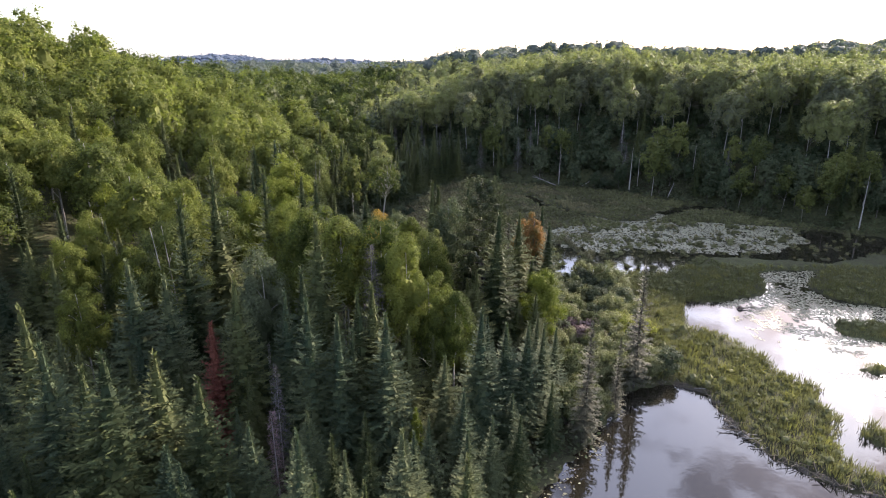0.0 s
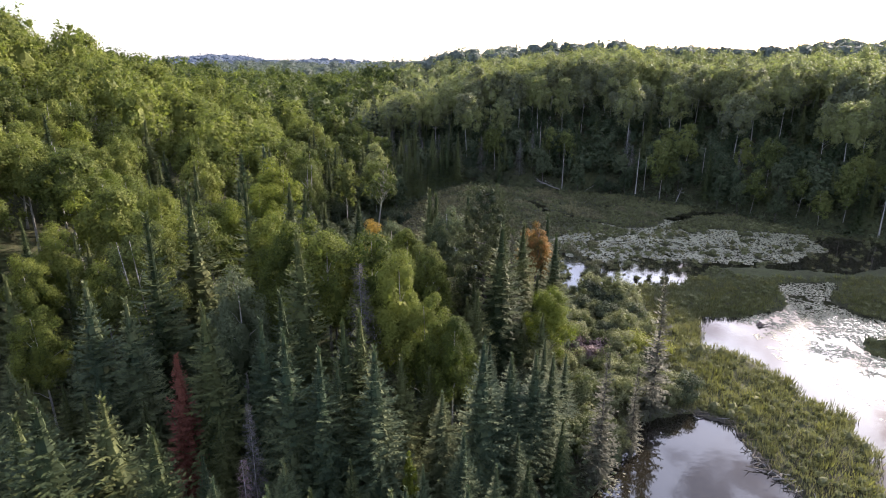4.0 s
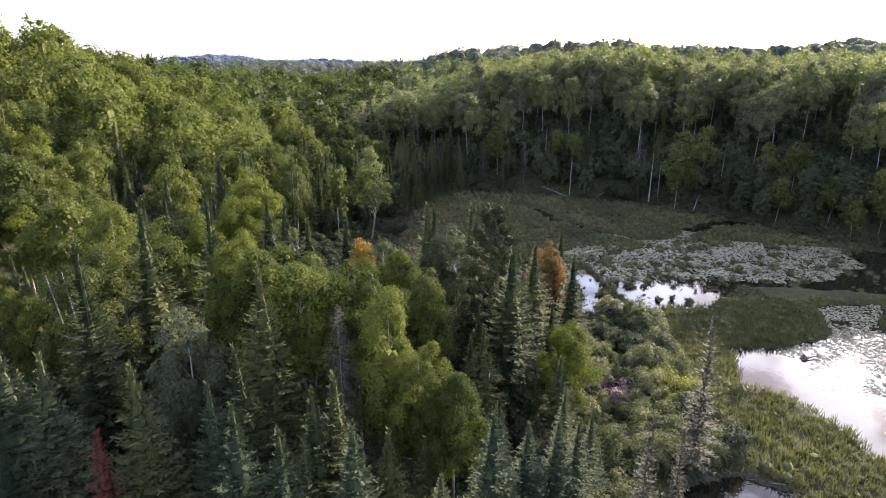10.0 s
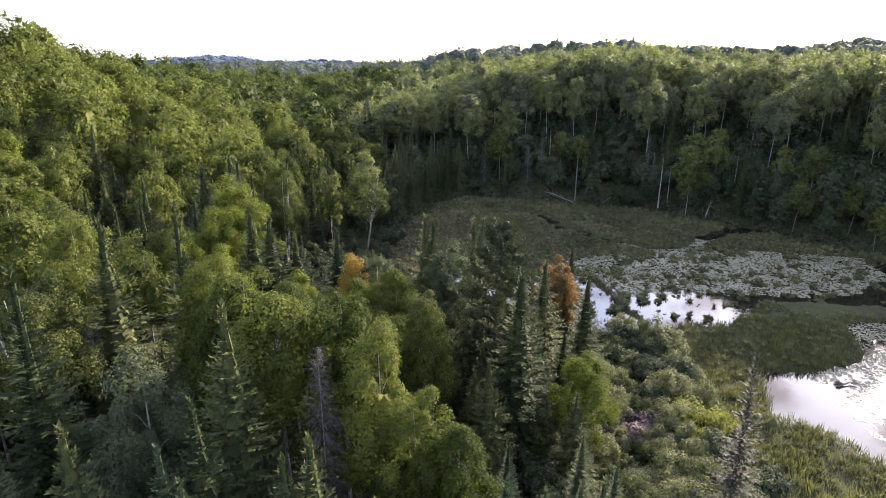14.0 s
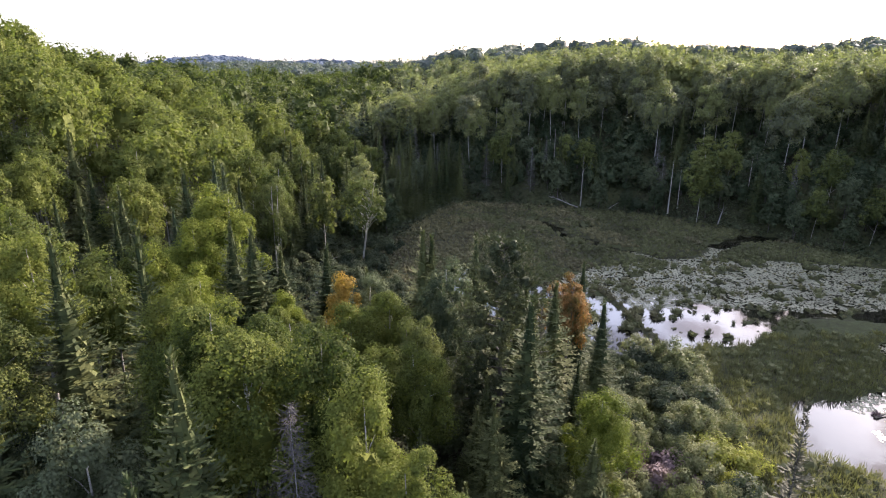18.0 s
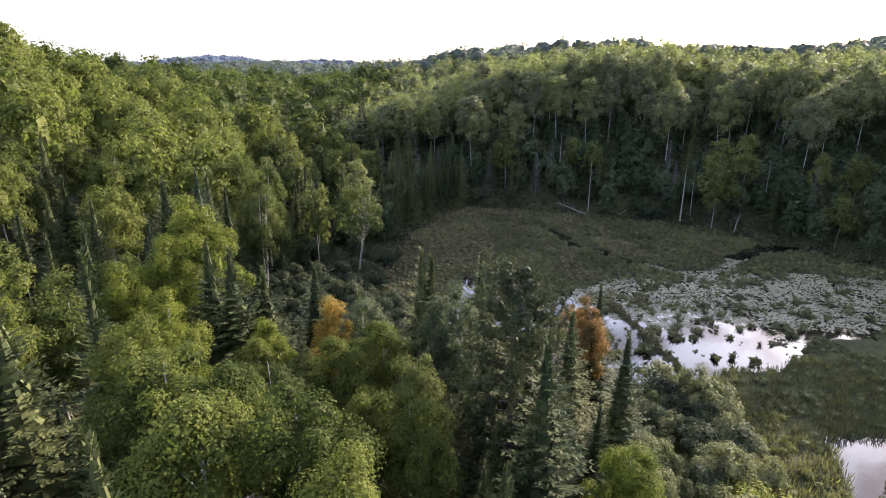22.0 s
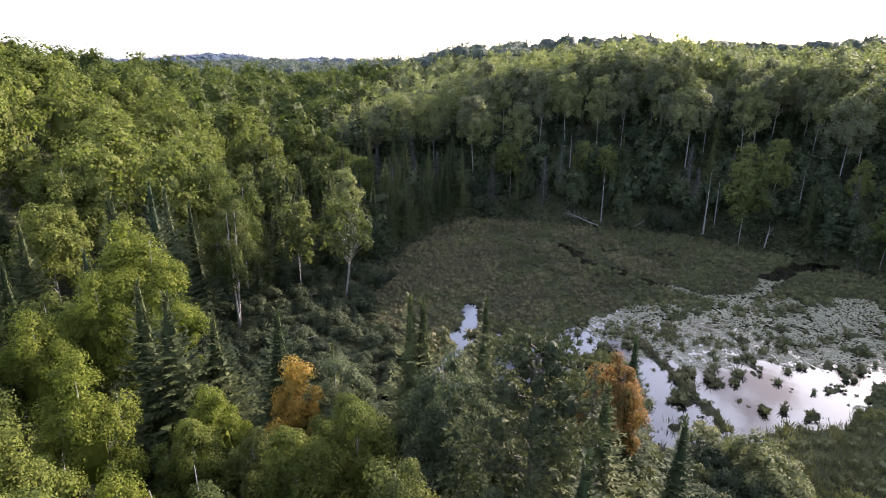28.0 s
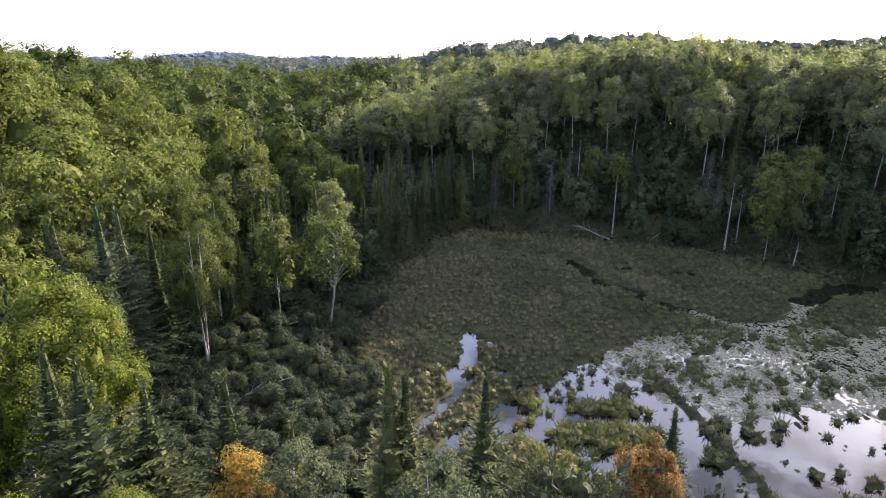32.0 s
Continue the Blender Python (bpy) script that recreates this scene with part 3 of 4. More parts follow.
kind("thin", "thin_spruce", "sparse brownish spruce with bare lower trunk at the water's edge", 12.0, 2, M_BARK, M_BROWNTWIG, spruce(1.95, 0.7, 0.34, 10, 0.5, 0.36, 0.78, 0.11, 12.0, 0.46, 0.27, 0))
kind("rust", "dead_spruce", "dead spruce with rust-red needles still on", 12.0, 1, M_BARK, M_RUST, spruce(2.3, 0.5, 0.34, 9, 0.3, 0.3, 0.7, 0.14, 12.0, 0.54))
kind("grey", "dead_spruce", "dead grey spruce with bare twiggy branches", 13.0, 2, M_DEADWOOD, M_GREYTWIG, dead_spruce(13.0, 2.5, 0.8, 0.17, 7, 0.08))
kind("greyred", "dead_spruce", "small dead spruce with reddish-brown bare twigs", 8.0, 1, M_DEADWOOD, M_PURPLE, dead_spruce(8.0, 1.1, 0.6, 0.22, 6, 0.09))
kind("pine", "white_pine", "broad old white pine with tufted dark needles", 18.0, 1, M_BARK, M_PINE, pine)
kind("aspen", "aspen_tree", "green trembling aspen with a rounded leafy crown", 16.0, 4, M_ASPENBARK, M_ASPEN, hardwood(16.0, 3.1, 3.2, 58, 24000, 0.125, clump=0.27, hull=2))
kind("birch", "birch_tree", "green birch with a pale trunk and loose crown", 14.0, 4, M_BIRCHBARK, M_BIRCH, hardwood(14.0, 2.8, 2.2, 54, 20000, 0.12, 0.12, 2, clump=0.27, hull=2))
kind("lime", "aspen_tree", "sunlit yellow-green aspen with a full crown", 15.0, 3, M_ASPENBARK, M_LIME, hardwood(15.0, 3.2, 2.2, 58, 24000, 0.125, clump=0.27, hull=2))
kind("pale", "poplar_tree", "pale grey-green poplar with glittering leaves", 12.0, 2, M_ASPENBARK, M_GREYLEAF, hardwood(12.0, 2.6, 1.4, 50, 20000, 0.115, clump=0.27, hull=2))
kind("orange", "maple_tree", "maple turned orange-red at the edge of the marsh", 11.0, 1, M_BARK, M_ORANGE, hardwood(11.0, 2.5, 1.8, 46, 16000, 0.125, 0.12, 2, clump=0.27, hull=2))
kind("gold", "maple_tree", "maple with golden-orange autumn leaves", 11.5, 1, M_BARK, M_GOLD, hardwood(11.5, 2.3, 1.8, 46, 16000, 0.125, clump=0.27, hull=2))
kind("slope", "hardwood_tree", "full-crowned green hardwood on the rising slope", 15.0, 4, M_ASPENBARK, M_WOODS, hardwood(15.0, 3.4, 3.0, 46, 8500, 0.19, 0.15, 1, 5, 0.29, 2))
kind("slopelime", "hardwood_tree", "sunlit yellow-green hardwood on the rising slope", 15.0, 2, M_ASPENBARK, M_LIME, hardwood(15.0, 3.2, 3.0, 46, 8500, 0.19, 0.15, 1, 5, 0.29, 2))
kind("snag", "birch_tree", "forked white birch with thin leaves at the clearing", 12.0, 1, M_ASPENBARK, M_BIRCH, hardwood(12.0, 3.2, 3.4, 40, 3600, 0.21, 0.13, 2, 40, 0.30, 0))
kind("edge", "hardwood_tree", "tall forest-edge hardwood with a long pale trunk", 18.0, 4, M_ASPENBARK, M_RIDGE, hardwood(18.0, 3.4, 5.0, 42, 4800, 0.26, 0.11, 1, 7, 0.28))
kind("edgebirch", "birch_tree", "forest-edge birch with a white trunk and small crown", 14.0, 3, M_BIRCHBARK, M_BIRCH, hardwood(14.0, 2.7, 2.0, 44, 2400, 0.27, 0.06, 1, 5, 0.27))
kind("edgelow", "young_hardwood", "young dark green hardwood filling the forest edge", 8.0, 3, M_BARK, M_GREYLEAF, hardwood(8.0, 2.1, 0.2, 34, 1700, 0.29, 0.07, 2, 6, 0.28))
kind("pole", "dead_birch", "broken white birch trunk standing dead", 10.0, 2, M_BIRCHBARK, M_GREYTWIG, dead_spruce(10.0, 0.8, 5.0, 0.9, 1, 0.15), "dead tree")
kind("willow", "willow_shrub", "leafy pale green willow shrub on the wet bank", 2.2, 4, M_STICK, M_SHRUB, bush(2.2, 1.35, 2600, 0.11), "shrub")
kind("alder", "alder_shrub", "dark green alder shrub in the clearing", 1.8, 3, M_STICK, M_DARKSHRUB, bush(1.8, 1.3, 2000, 0.12), "shrub")
kind("twiggy", "leafless_shrub", "purplish leafless shrub among the willows", 1.8, 1, M_STICK, M_PURPLE, bush(1.8, 1.3, 700, 0.2), "shrub")
kind("goldbush", "willow_shrub", "low golden-green rounded willow shrub", 1.8, 1, M_STICK, M_GOLDBUSH, bush(1.8, 2.2, 2200, 0.17), "shrub")


def plant(key, x, y, tall, wide=1.0, sink=0.0):
    """Sets one tree or shrub on the ground. tall: its height in metres; wide: girth against its natural shape."""
    K = KINDS[key]
    i = int(rng.integers(0, K["shapes"]))
    z = float(height(np.array([x]), np.array([y]))[0]) - sink
    s = tall / K["tall"]
    m = pose(x, y, max(z, -0.25), 0, 0, rng.uniform(0, 360)) @ Matrix.Diagonal((s * wide, s * wide, s, 1))
    if i in K["made"]:
        first = K["made"][i]
        return copy_thing(first, m @ Matrix.Diagonal((*(1 / v for v in first.scale), 1)))
    g = np.random.default_rng(1000 + 17 * i + sum(map(ord, key)))
    lines, crown = K["build"](g)
    ob = tagged(new(K["name"]), K["label"], K["category"], K["name"].replace("_", " ") + "s of the valley")
    V, F = tubes(lines)
    t = new("trunk" if K["category"] != "shrub" else "stem", shell_mesh("trunk", V, F, K["bark"]))
    c = new("crown" if K["category"] != "shrub" else "foliage", quads_mesh("crown", crown, K["leaf"]))
    t.parent = c.parent = ob
    ob.matrix_basis = m
    K["made"][i] = ob
    return ob


# ---------------------------------------------------------------- trees: the ones that stand out
# kind, x, y, height of the top above the water, girth
STANDING = [
    ("pine", -92.0, 124.0, 39.8, 0.8), ("spruce", -88.0, 120.0, 36.0, 0.8),
    ("thin", 17.6, 49.8, 12.8, 1.0), ("pine", 4.3, 61.2, 17.8, 1.15), ("orange", 10.8, 72.0, 11.0, 0.9),
    ("spruce", -9.5, 74.1, 12.9, 1.1), ("spruce", -1.2, 71.3, 14.9, 0.75), ("spruce", -0.5, 71.8, 14.4, 0.5), ("birch", -20.7, 98.5, 14.2, 1.0),
    ("lime", 9.9, 56.5, 9.6, 1.2), ("grey", -5.6, 45.3, 15.7, 0.85), ("fir", -23.9, 43.8, 14.8, 1.0), ("fir", -20.7, 42.6, 14.1, 0.9),
    ("gold", -7.4, 70.0, 11.6, 0.95), ("edgebirch", 44.1, 126.3, 13.6, 1.3),
    ("spruce", -5.0, 40.2, 14.3, 0.65), ("spruce", -5.9, 39.4, 13.9, 0.65), ("fir", -3.8, 37.5, 13.2, 1.0), ("fir", 2.8, 39.7, 12.5, 1.0),
    ("fir", 4.8, 41.6, 10.6, 1.0), ("thin", 11.2, 41.6, 10.5, 1.1), ("fir", 0.2, 39.8, 8.8, 1.1), ("fir", -9.1, 37.7, 14.2, 0.7), ("fir", -11.3, 40.6, 13.5, 0.8),
    ("spruce", -10.3, 42.0, 14.8, 0.7), ("fir", -7.0, 37.2, 13.2, 0.65), ("fir", -6.2, 38.3, 11.6, 0.7), ("spruce", -16.8, 31.9, 13.3, 1.15),
    ("spruce", -13.9, 30.7, 12.3, 1.0), ("spruce", -18.4, 29.6, 14.3, 1.25), ("rust", -16.2, 39.0, 11.8, 0.95), ("spruce", -14.6, 40.0, 14.8, 0.9),
    ("spire", -21.3, 48.2, 18.2, 1.0), ("spruce", -22.3, 58.4, 18.2, 0.6), ("spire", -17.2, 58.3, 19.0, 0.9), ("spruce", -15.1, 72.0, 14.8, 1.1),
    ("spruce", -13.4, 74.0, 12.6, 1.1), ("spruce", -9.6, 44.8, 17.9, 0.85), ("spruce", 5.5, 57.2, 15.0, 1.0), ("spruce", 11.6, 63.8, 12.1, 0.9),
    ("spruce", 12.4, 73.7, 11.3, 0.85), ("spruce", 3.1, 72.1, 14.3, 0.75), ("spruce", -6.0, 72.8, 11.2, 0.7), ("fir", -25.3, 92.9, 16.8, 0.7), ("fir", -25.2, 95.4, 15.7, 0.7),
    ("spruce", -27.8, 90.5, 16.2, 0.8), ("spruce", -28.6, 92.4, 15.6, 0.8), ("birch", -25.3, 54.2, 16.4, 1.0), ("aspen", -5.2, 50.2, 16.8, 1.05), ("aspen", -8.6, 49.6, 17.6, 1.1),
    ("aspen", -3.0, 47.2, 15.5, 0.95), ("aspen", -1.0, 45.6, 13.4, 0.95), ("aspen", 0.9, 44.6, 12.6, 1.0), ("lime", -19.8, 79.0, 17.0, 1.15), ("lime", -21.5, 76.0, 15.0, 1.0),
    ("pale", -5.2, 70.8, 11.3, 1.0), ("pale", 0.7, 66.0, 14.6, 0.85), ("aspen", -3.4, 64.6, 13.2, 1.0), ("aspen", -5.6, 62.6, 13.0, 0.95), ("birch", -1.2, 60.5, 12.6, 0.9),
    ("aspen", -11.3, 52.4, 17.2, 1.0), ("aspen", -13.0, 54.5, 16.6, 1.0), ("aspen", -9.0, 54.0, 16.4, 0.95), ("pale", -14.7, 45.9, 14.6, 0.9), ("snag", -10.8, 106.4, 12.6, 1.0),
    ("edgebirch", -15.9, 106.4, 13.5, 0.9), ("thin", 7.0, 62.5, 13.0, 1.0), ("spruce", 8.6, 66.0, 12.6, 1.0), ("spire", 6.8, 68.2, 11.8, 1.1), ("thin", 9.2, 70.5, 11.0, 0.9),
    ("greyred", -10.9, 33.9, 8.2, 0.9), ("grey", -11.2, 36.5, 10.0, 0.7), ("fir", 6.6, 42.6, 10.2, 0.95), ("fir", 8.0, 43.8, 9.3, 1.0), ("lime", -1.8, 36.6, 6.5, 0.45),
    ("fir", -15.0, 28.2, 9.6, 1.15), ("fir", -14.3, 28.0, 8.6, 1.0), ("fir", -23.0, 31.5, 14.0, 1.0), ("spruce", -20.6, 31.0, 12.8, 1.1), ("spruce", -25.5, 34.0, 15.2, 0.9),
    ("pole", 40.5, 130.4, 10.5, 1.0), ("pole", 42.6, 131.8, 9.0, 0.9), ("pale", -13.8, 74.6, 10.0, 0.7), ("thin", 14.6, 45.2, 7.5, 0.9), ("fir", 9.6, 47.0, 7.6, 0.9),
    ("fir", 8.6, 50.4, 7.4, 0.8), ("spruce", -17.0, 72.8, 15.2, 0.9), ("lime", -23.5, 72.5, 13.8, 1.0), ("lime", -17.6, 66.5, 13.6, 1.0), ("aspen", -15.0, 57.4, 15.8, 0.95), ("aspen", -27.6, 63.6, 17.2, 1.0),
    ("aspen", -4.3, 67.2, 12.0, 1.0),
]
taken = []
for key, x, y, top, wide in STANDING:
    z = float(height(np.array([x]), np.array([y]))[0])
    plant(key, x, y, top - z, max(wide, 0.85) * 1.12 if key in ("spruce", "fir", "spire") else wide)
    taken.append((x, y))


def free(x, y, gap):
    for a, b in taken:
        if (a - x) ** 2 + (b - y) ** 2 < gap * gap:
            return False
    taken.append((x, y))
    return True


def scatter(x0, x1, y0, y1, gap, count, where, choose):
    """Fills a stretch of wood with single trees that keep their distance."""
    done = 0
    for k in range(count * 14):
        if done >= count:
            break
        x, y = rng.uniform(x0, x1), rng.uniform(y0, y1)
        if not where(x, y) or not free(x, y, gap):
            continue
        key, tall, wide = choose(x, y)
        plant(key, x, y, tall, wide)
        done += 1


def in_woods(x, y, margin=0.5):
    return float(inside(OPEN, np.array([x]), np.array([y]))[0]) < -margin


def pick(options):
    key, lo, hi, w0, w1 = options[int(rng.integers(0, len(options)))]
    return key, rng.uniform(lo, hi), rng.uniform(w0, w1)


CONIFERS = [("spruce", 8, 13, 0.8, 1.1), ("fir", 8, 12.5, 0.8, 1.1), ("spire", 8, 12, 0.9, 1.2), ("fir", 7, 11, 0.9, 1.2)]
MIXED = [("aspen", 11, 14.5, 0.85, 1.1), ("aspen", 12, 15, 0.9, 1.1), ("spruce", 9, 13, 0.8, 1.0), ("birch", 10, 13.5, 0.9, 1.1), ("lime", 10, 13.5, 0.85, 1.05)]
LEAFY = [("slope", 11, 14, 0.9, 1.15), ("slope", 10, 13.5, 0.9, 1.1), ("slopelime", 11, 14, 0.9, 1.1), ("slope", 12, 15, 0.9, 1.1), ("spruce", 10, 14, 0.7, 0.9), ("spruce", 8, 12, 0.8, 1.0)]
SLOPE = [("slope", 12, 16, 0.95, 1.15), ("slopelime", 11, 14, 0.9, 1.1), ("slope", 12, 16, 0.95, 1.15), ("slope", 10, 14, 0.95, 1.2), ("spire", 10, 14, 0.9, 1.2)]
SHADY = [("slope", 10, 14, 0.9, 1.1), ("spruce", 11, 15, 0.8, 1.0), ("spruce", 9, 13, 0.8, 1.0), ("slope", 12, 15, 0.9, 1.1), ("fir", 10, 14, 0.8, 1.0)]
scatter(-34, 10, 20, 44, 2.25, 130, in_woods, lambda x, y: pick([(k, a * 0.72, b * 0.78, c, d) for k, a, b, c, d in CONIFERS]))
scatter(1.5, 10, 47, 71, 2.3, 40, in_woods, lambda x, y: pick([("spruce", 6, 10, 0.9, 1.1), ("fir", 5, 8.5, 0.9, 1.1), ("spruce", 4, 7, 1.0, 1.2), ("alder", 2, 3, 1.0, 1.3)]))
scatter(-14, 1.5, 43, 74, 3.0, 45, in_woods, lambda x, y: pick([(k, a * 0.85, b * 0.85, c, d) for k, a, b, c, d in MIXED]))
scatter(-28, -15, 41, 63, 2.4, 36, in_woods, lambda x, y: pick([("spruce", 6, 9.5, 0.7, 1.0), ("fir", 6, 9, 0.8, 1.0), ("alder", 2, 3, 1.0, 1.3)]))
scatter(-40, -24, 34, 64, 2.6, 60, in_woods, lambda x, y: pick([("spruce", 8, 12, 0.8, 1.0), ("fir", 7, 11, 0.8, 1.0), ("aspen", 9, 12.5, 0.85, 1.0), ("alder", 2, 3, 1.0, 1.3)]))
scatter(-62, -14, 40, 100, 4.4, 150, lambda x, y: in_woods(x, y) and not (-28 < x < -14 and y < 63), lambda x, y: pick(SHADY if x > -46 and y > 80 else LEAFY if x > -30 else SLOPE))
# the wood round the clearing and along the far shore of the marsh
scatter(-9, 5, 113, 146, 2.1, 55, lambda x, y: in_woods(x, y, 0.4), lambda x, y: pick([("spruce", 8, 12, 0.7, 0.95), ("spruce", 8, 11.5, 0.8, 1.0), ("grey", 7, 10, 0.7, 0.9), ("spruce", 7, 11, 0.8, 1.0), ("edgelow", 5, 8, 0.9, 1.1), ("spire", 8, 12, 1.1, 1.3)]))
scatter(-30, 4, 106, 150, 3.0, 60, lambda x, y: in_woods(x, y, 1.0), lambda x, y: pick([("spruce", 10, 14, 0.7, 0.9), ("spire", 10, 14, 0.9, 1.2), ("grey", 9, 12, 0.6, 0.8), ("edge", 13, 16, 0.8, 1.0), ("spruce", 9, 13, 0.7, 0.9)]) if x > -12 else pick([("slope", 12, 15, 0.9, 1.1), ("edgebirch", 11, 14, 0.9, 1.1), ("spruce", 9, 13, 0.8, 1.0), ("spruce", 7, 11, 0.8, 1.0)]))


def into_woods(x, y):
    return -float(inside(OPEN, np.array([x]), np.array([y]))[0])


scatter(2, 120, 66, 150, 3.0, 95, lambda x, y: 0.8 < into_woods(x, y) < 10 and y > 90, lambda x, y: pick([("edgebirch", 7, 11, 1.0, 1.4), ("edgebirch", 8, 12, 1.0, 1.3), ("spruce", 7, 11, 0.6, 0.8), ("grey", 7, 10, 0.6, 0.9), ("edgelow", 6, 10, 1.0, 1.2), ("pole", 6, 11, 0.8, 1.0)]))
scatter(-18, 120, 66, 190, 4.3, 150, lambda x, y: 8 < into_woods(x, y) < 34 and y > 100 and (x > 4 or y > 148), lambda x, y: pick([("edge", 14, 17.5, 0.95, 1.2), ("edge", 15, 18, 0.9, 1.15), ("edge", 13, 17, 0.9, 1.2), ("spruce", 8, 12, 0.7, 0.9)]))

# young growth that closes the forest edge down to the ground
scatter(-30, 110, 62, 160, 2.0, 290, lambda x, y: y > 96 and not (-10 < x < 5) and 0.3 < -float(inside(OPEN, np.array([x]), np.array([y]))[0]) < 9, lambda x, y: pick([("edgelow", 4, 9, 0.9, 1.2), ("edgelow", 3, 7, 0.9, 1.3), ("spruce", 5, 10, 0.7, 0.9), ("spire", 6, 10, 0.9, 1.1), ("alder", 1.6, 2.8, 1.0, 1.5)]))

# shrubs
def shrub_bank(x, y):
    limit = 20.5 if y < 56 else 19.0 if y < 64 else 22.0
    return not in_woods(x, y, 2.5) and float(wet([x], [y])[0]) < -0.5 and x < limit + 1.2 * math.sin(y * 1.7) and not (y < 51 and x > 14) and math.hypot(x - 14.8, y - 60.2) > 2.3 and math.hypot(x - 19.8, y - 60.8) > 2.4


scatter(7.5, 24, 43, 77, 1.25, 200, shrub_bank,
        lambda x, y: pick([("willow", 1.5, 2.8, 0.9, 1.2), ("willow", 1.2, 2.2, 0.9, 1.3), ("alder", 1.2, 2.4, 0.9, 1.2), ("willow", 1.8, 3.2, 0.8, 1.1), ("willow", 1.0, 1.8, 1.0, 1.3)]))
for x, y, key, tall, wide in [(19.6, 61.5, "goldbush", 1.8, 1.1), (21.8, 60.6, "goldbush", 1.3, 0.8), (19.8, 58.6, "goldbush", 1.2, 0.7), (16.4, 60.2, "twiggy", 1.8, 1.2), (13.2, 60.5, "twiggy", 1.9, 1.1), (14.6, 58.6, "twiggy", 1.7, 1.0), (15.6, 59.4, "twiggy", 1.5, 1.0), (14.4, 61.6, "twiggy", 1.6, 1.1), (17.2, 58.2, "twiggy", 1.3, 0.9),
                              (19.2, 52.3, "alder", 1.5, 1.1), (17.0, 51.6, "alder", 1.7, 1.0), (20.4, 54.0, "willow", 1.3, 1.1), (36.0, 68.2, "twiggy", 0.6, 0.8)]:
    plant(key, x, y, tall, wide)
scatter(-23, 0, 76, 113, 1.25, 260, lambda x, y: not in_woods(x, y, 0.3) and x < -4 + 3 * math.sin(y / 6.0) - (y - 76) * 0.02 and rng.random() < 0.75,
        lambda x, y: pick([("alder", 0.7, 1.6, 0.9, 1.4), ("alder", 0.6, 1.3, 1.0, 1.5), ("alder", 1.0, 1.9, 0.8, 1.2)]))


# ---------------------------------------------------------------- woods beyond, joined
def leafy_pattern(seed, leaves, leaf, lobes=14, radius=2.9, tall=15.0, base=5.0, hull=1, clump=0.28, full=0.48):
    g = np.random.default_rng(seed)
    return hardwood_crown(g, tall, radius, base, lobes, leaves, leaf, clump, hull, full, 0.36)[0]


def cone_pattern(seed, pieces):
    g = np.random.default_rng(seed)
    t = g.random(pieces) ** 0.75
    a = g.uniform(0, 6.28, pieces)
    r = 1.7 * (1 - t) ** 0.8 * g.uniform(0.2, 0.6, pieces)
    B = np.stack([np.cos(a) * r, np.sin(a) * r, 1.0 + 12.0 * t], 1)
    W = np.stack([np.cos(a), np.sin(a), -0.2 + 0.5 * t], 1)
    L = 1.7 * (1 - t) ** 0.8 * 0.75 + 0.35
    return sprays(B, W, np.stack([g.normal(0, 0.3, pieces), g.normal(0, 0.3, pieces), np.ones(pieces)], 1), L, 0.35 * L + 0.2)


def pole_pattern():
    q = []
    for k in range(3):
        a, b = 2.094 * k, 2.094 * (k + 1)
        q.append([(0.085 * math.cos(a), 0.085 * math.sin(a), -0.5), (0.12 * math.cos(b), 0.12 * math.sin(b), -0.5),
                  (0.05 * math.cos(b), 0.05 * math.sin(b), 11.5), (0.05 * math.cos(a), 0.05 * math.sin(a), 11.5)])
    return np.array(q)


def woods(name, label, mat, spots, patterns, tall):
    """Many trees as one piece of country."""
    g = np.random.default_rng(len(spots) + 5)
    parts = []
    which = g.integers(0, len(patterns), len(spots))
    for i, pat in enumerate(patterns):
        s = spots[which == i]
        k = len(s)
        if not k:
            continue
        a = g.uniform(0, 6.28, k)
        sc = g.uniform(*tall, k)
        wd = sc * g.uniform(0.85, 1.15, k)
        ca, sa = (np.cos(a) * wd)[:, None, None], (np.sin(a) * wd)[:, None, None]
        x, y, z = pat[None, :, :, 0], pat[None, :, :, 1], pat[None, :, :, 2]
        parts.append(np.stack([x * ca - y * sa + s[:, 0, None, None], x * sa + y * ca + s[:, 1, None, None], z * sc[:, None, None] + s[:, 2, None, None]], -1).reshape(-1, 4, 3))
    return tagged(new(name, quads_mesh(name, np.concatenate(parts), mat)), label, "woods", kind="stuff")


def stand(x0, x1, y0, y1, gap, where, seed):
    g = np.random.default_rng(seed)
    xs, ys = np.meshgrid(np.arange(x0, x1, gap), np.arange(y0, y1, gap))
    x = (xs + g.uniform(-0.42, 0.42, xs.shape) * gap).ravel()
    y = (ys + g.uniform(-0.42, 0.42, ys.shape) * gap).ravel()
    keep = where(x, y)
    x, y = x[keep], y[keep]
    return np.stack([x, y, height(x, y)], 1)


def seen(x, y, margin=14):
    return np.abs(x) < 0.80 * (y + margin) + 8


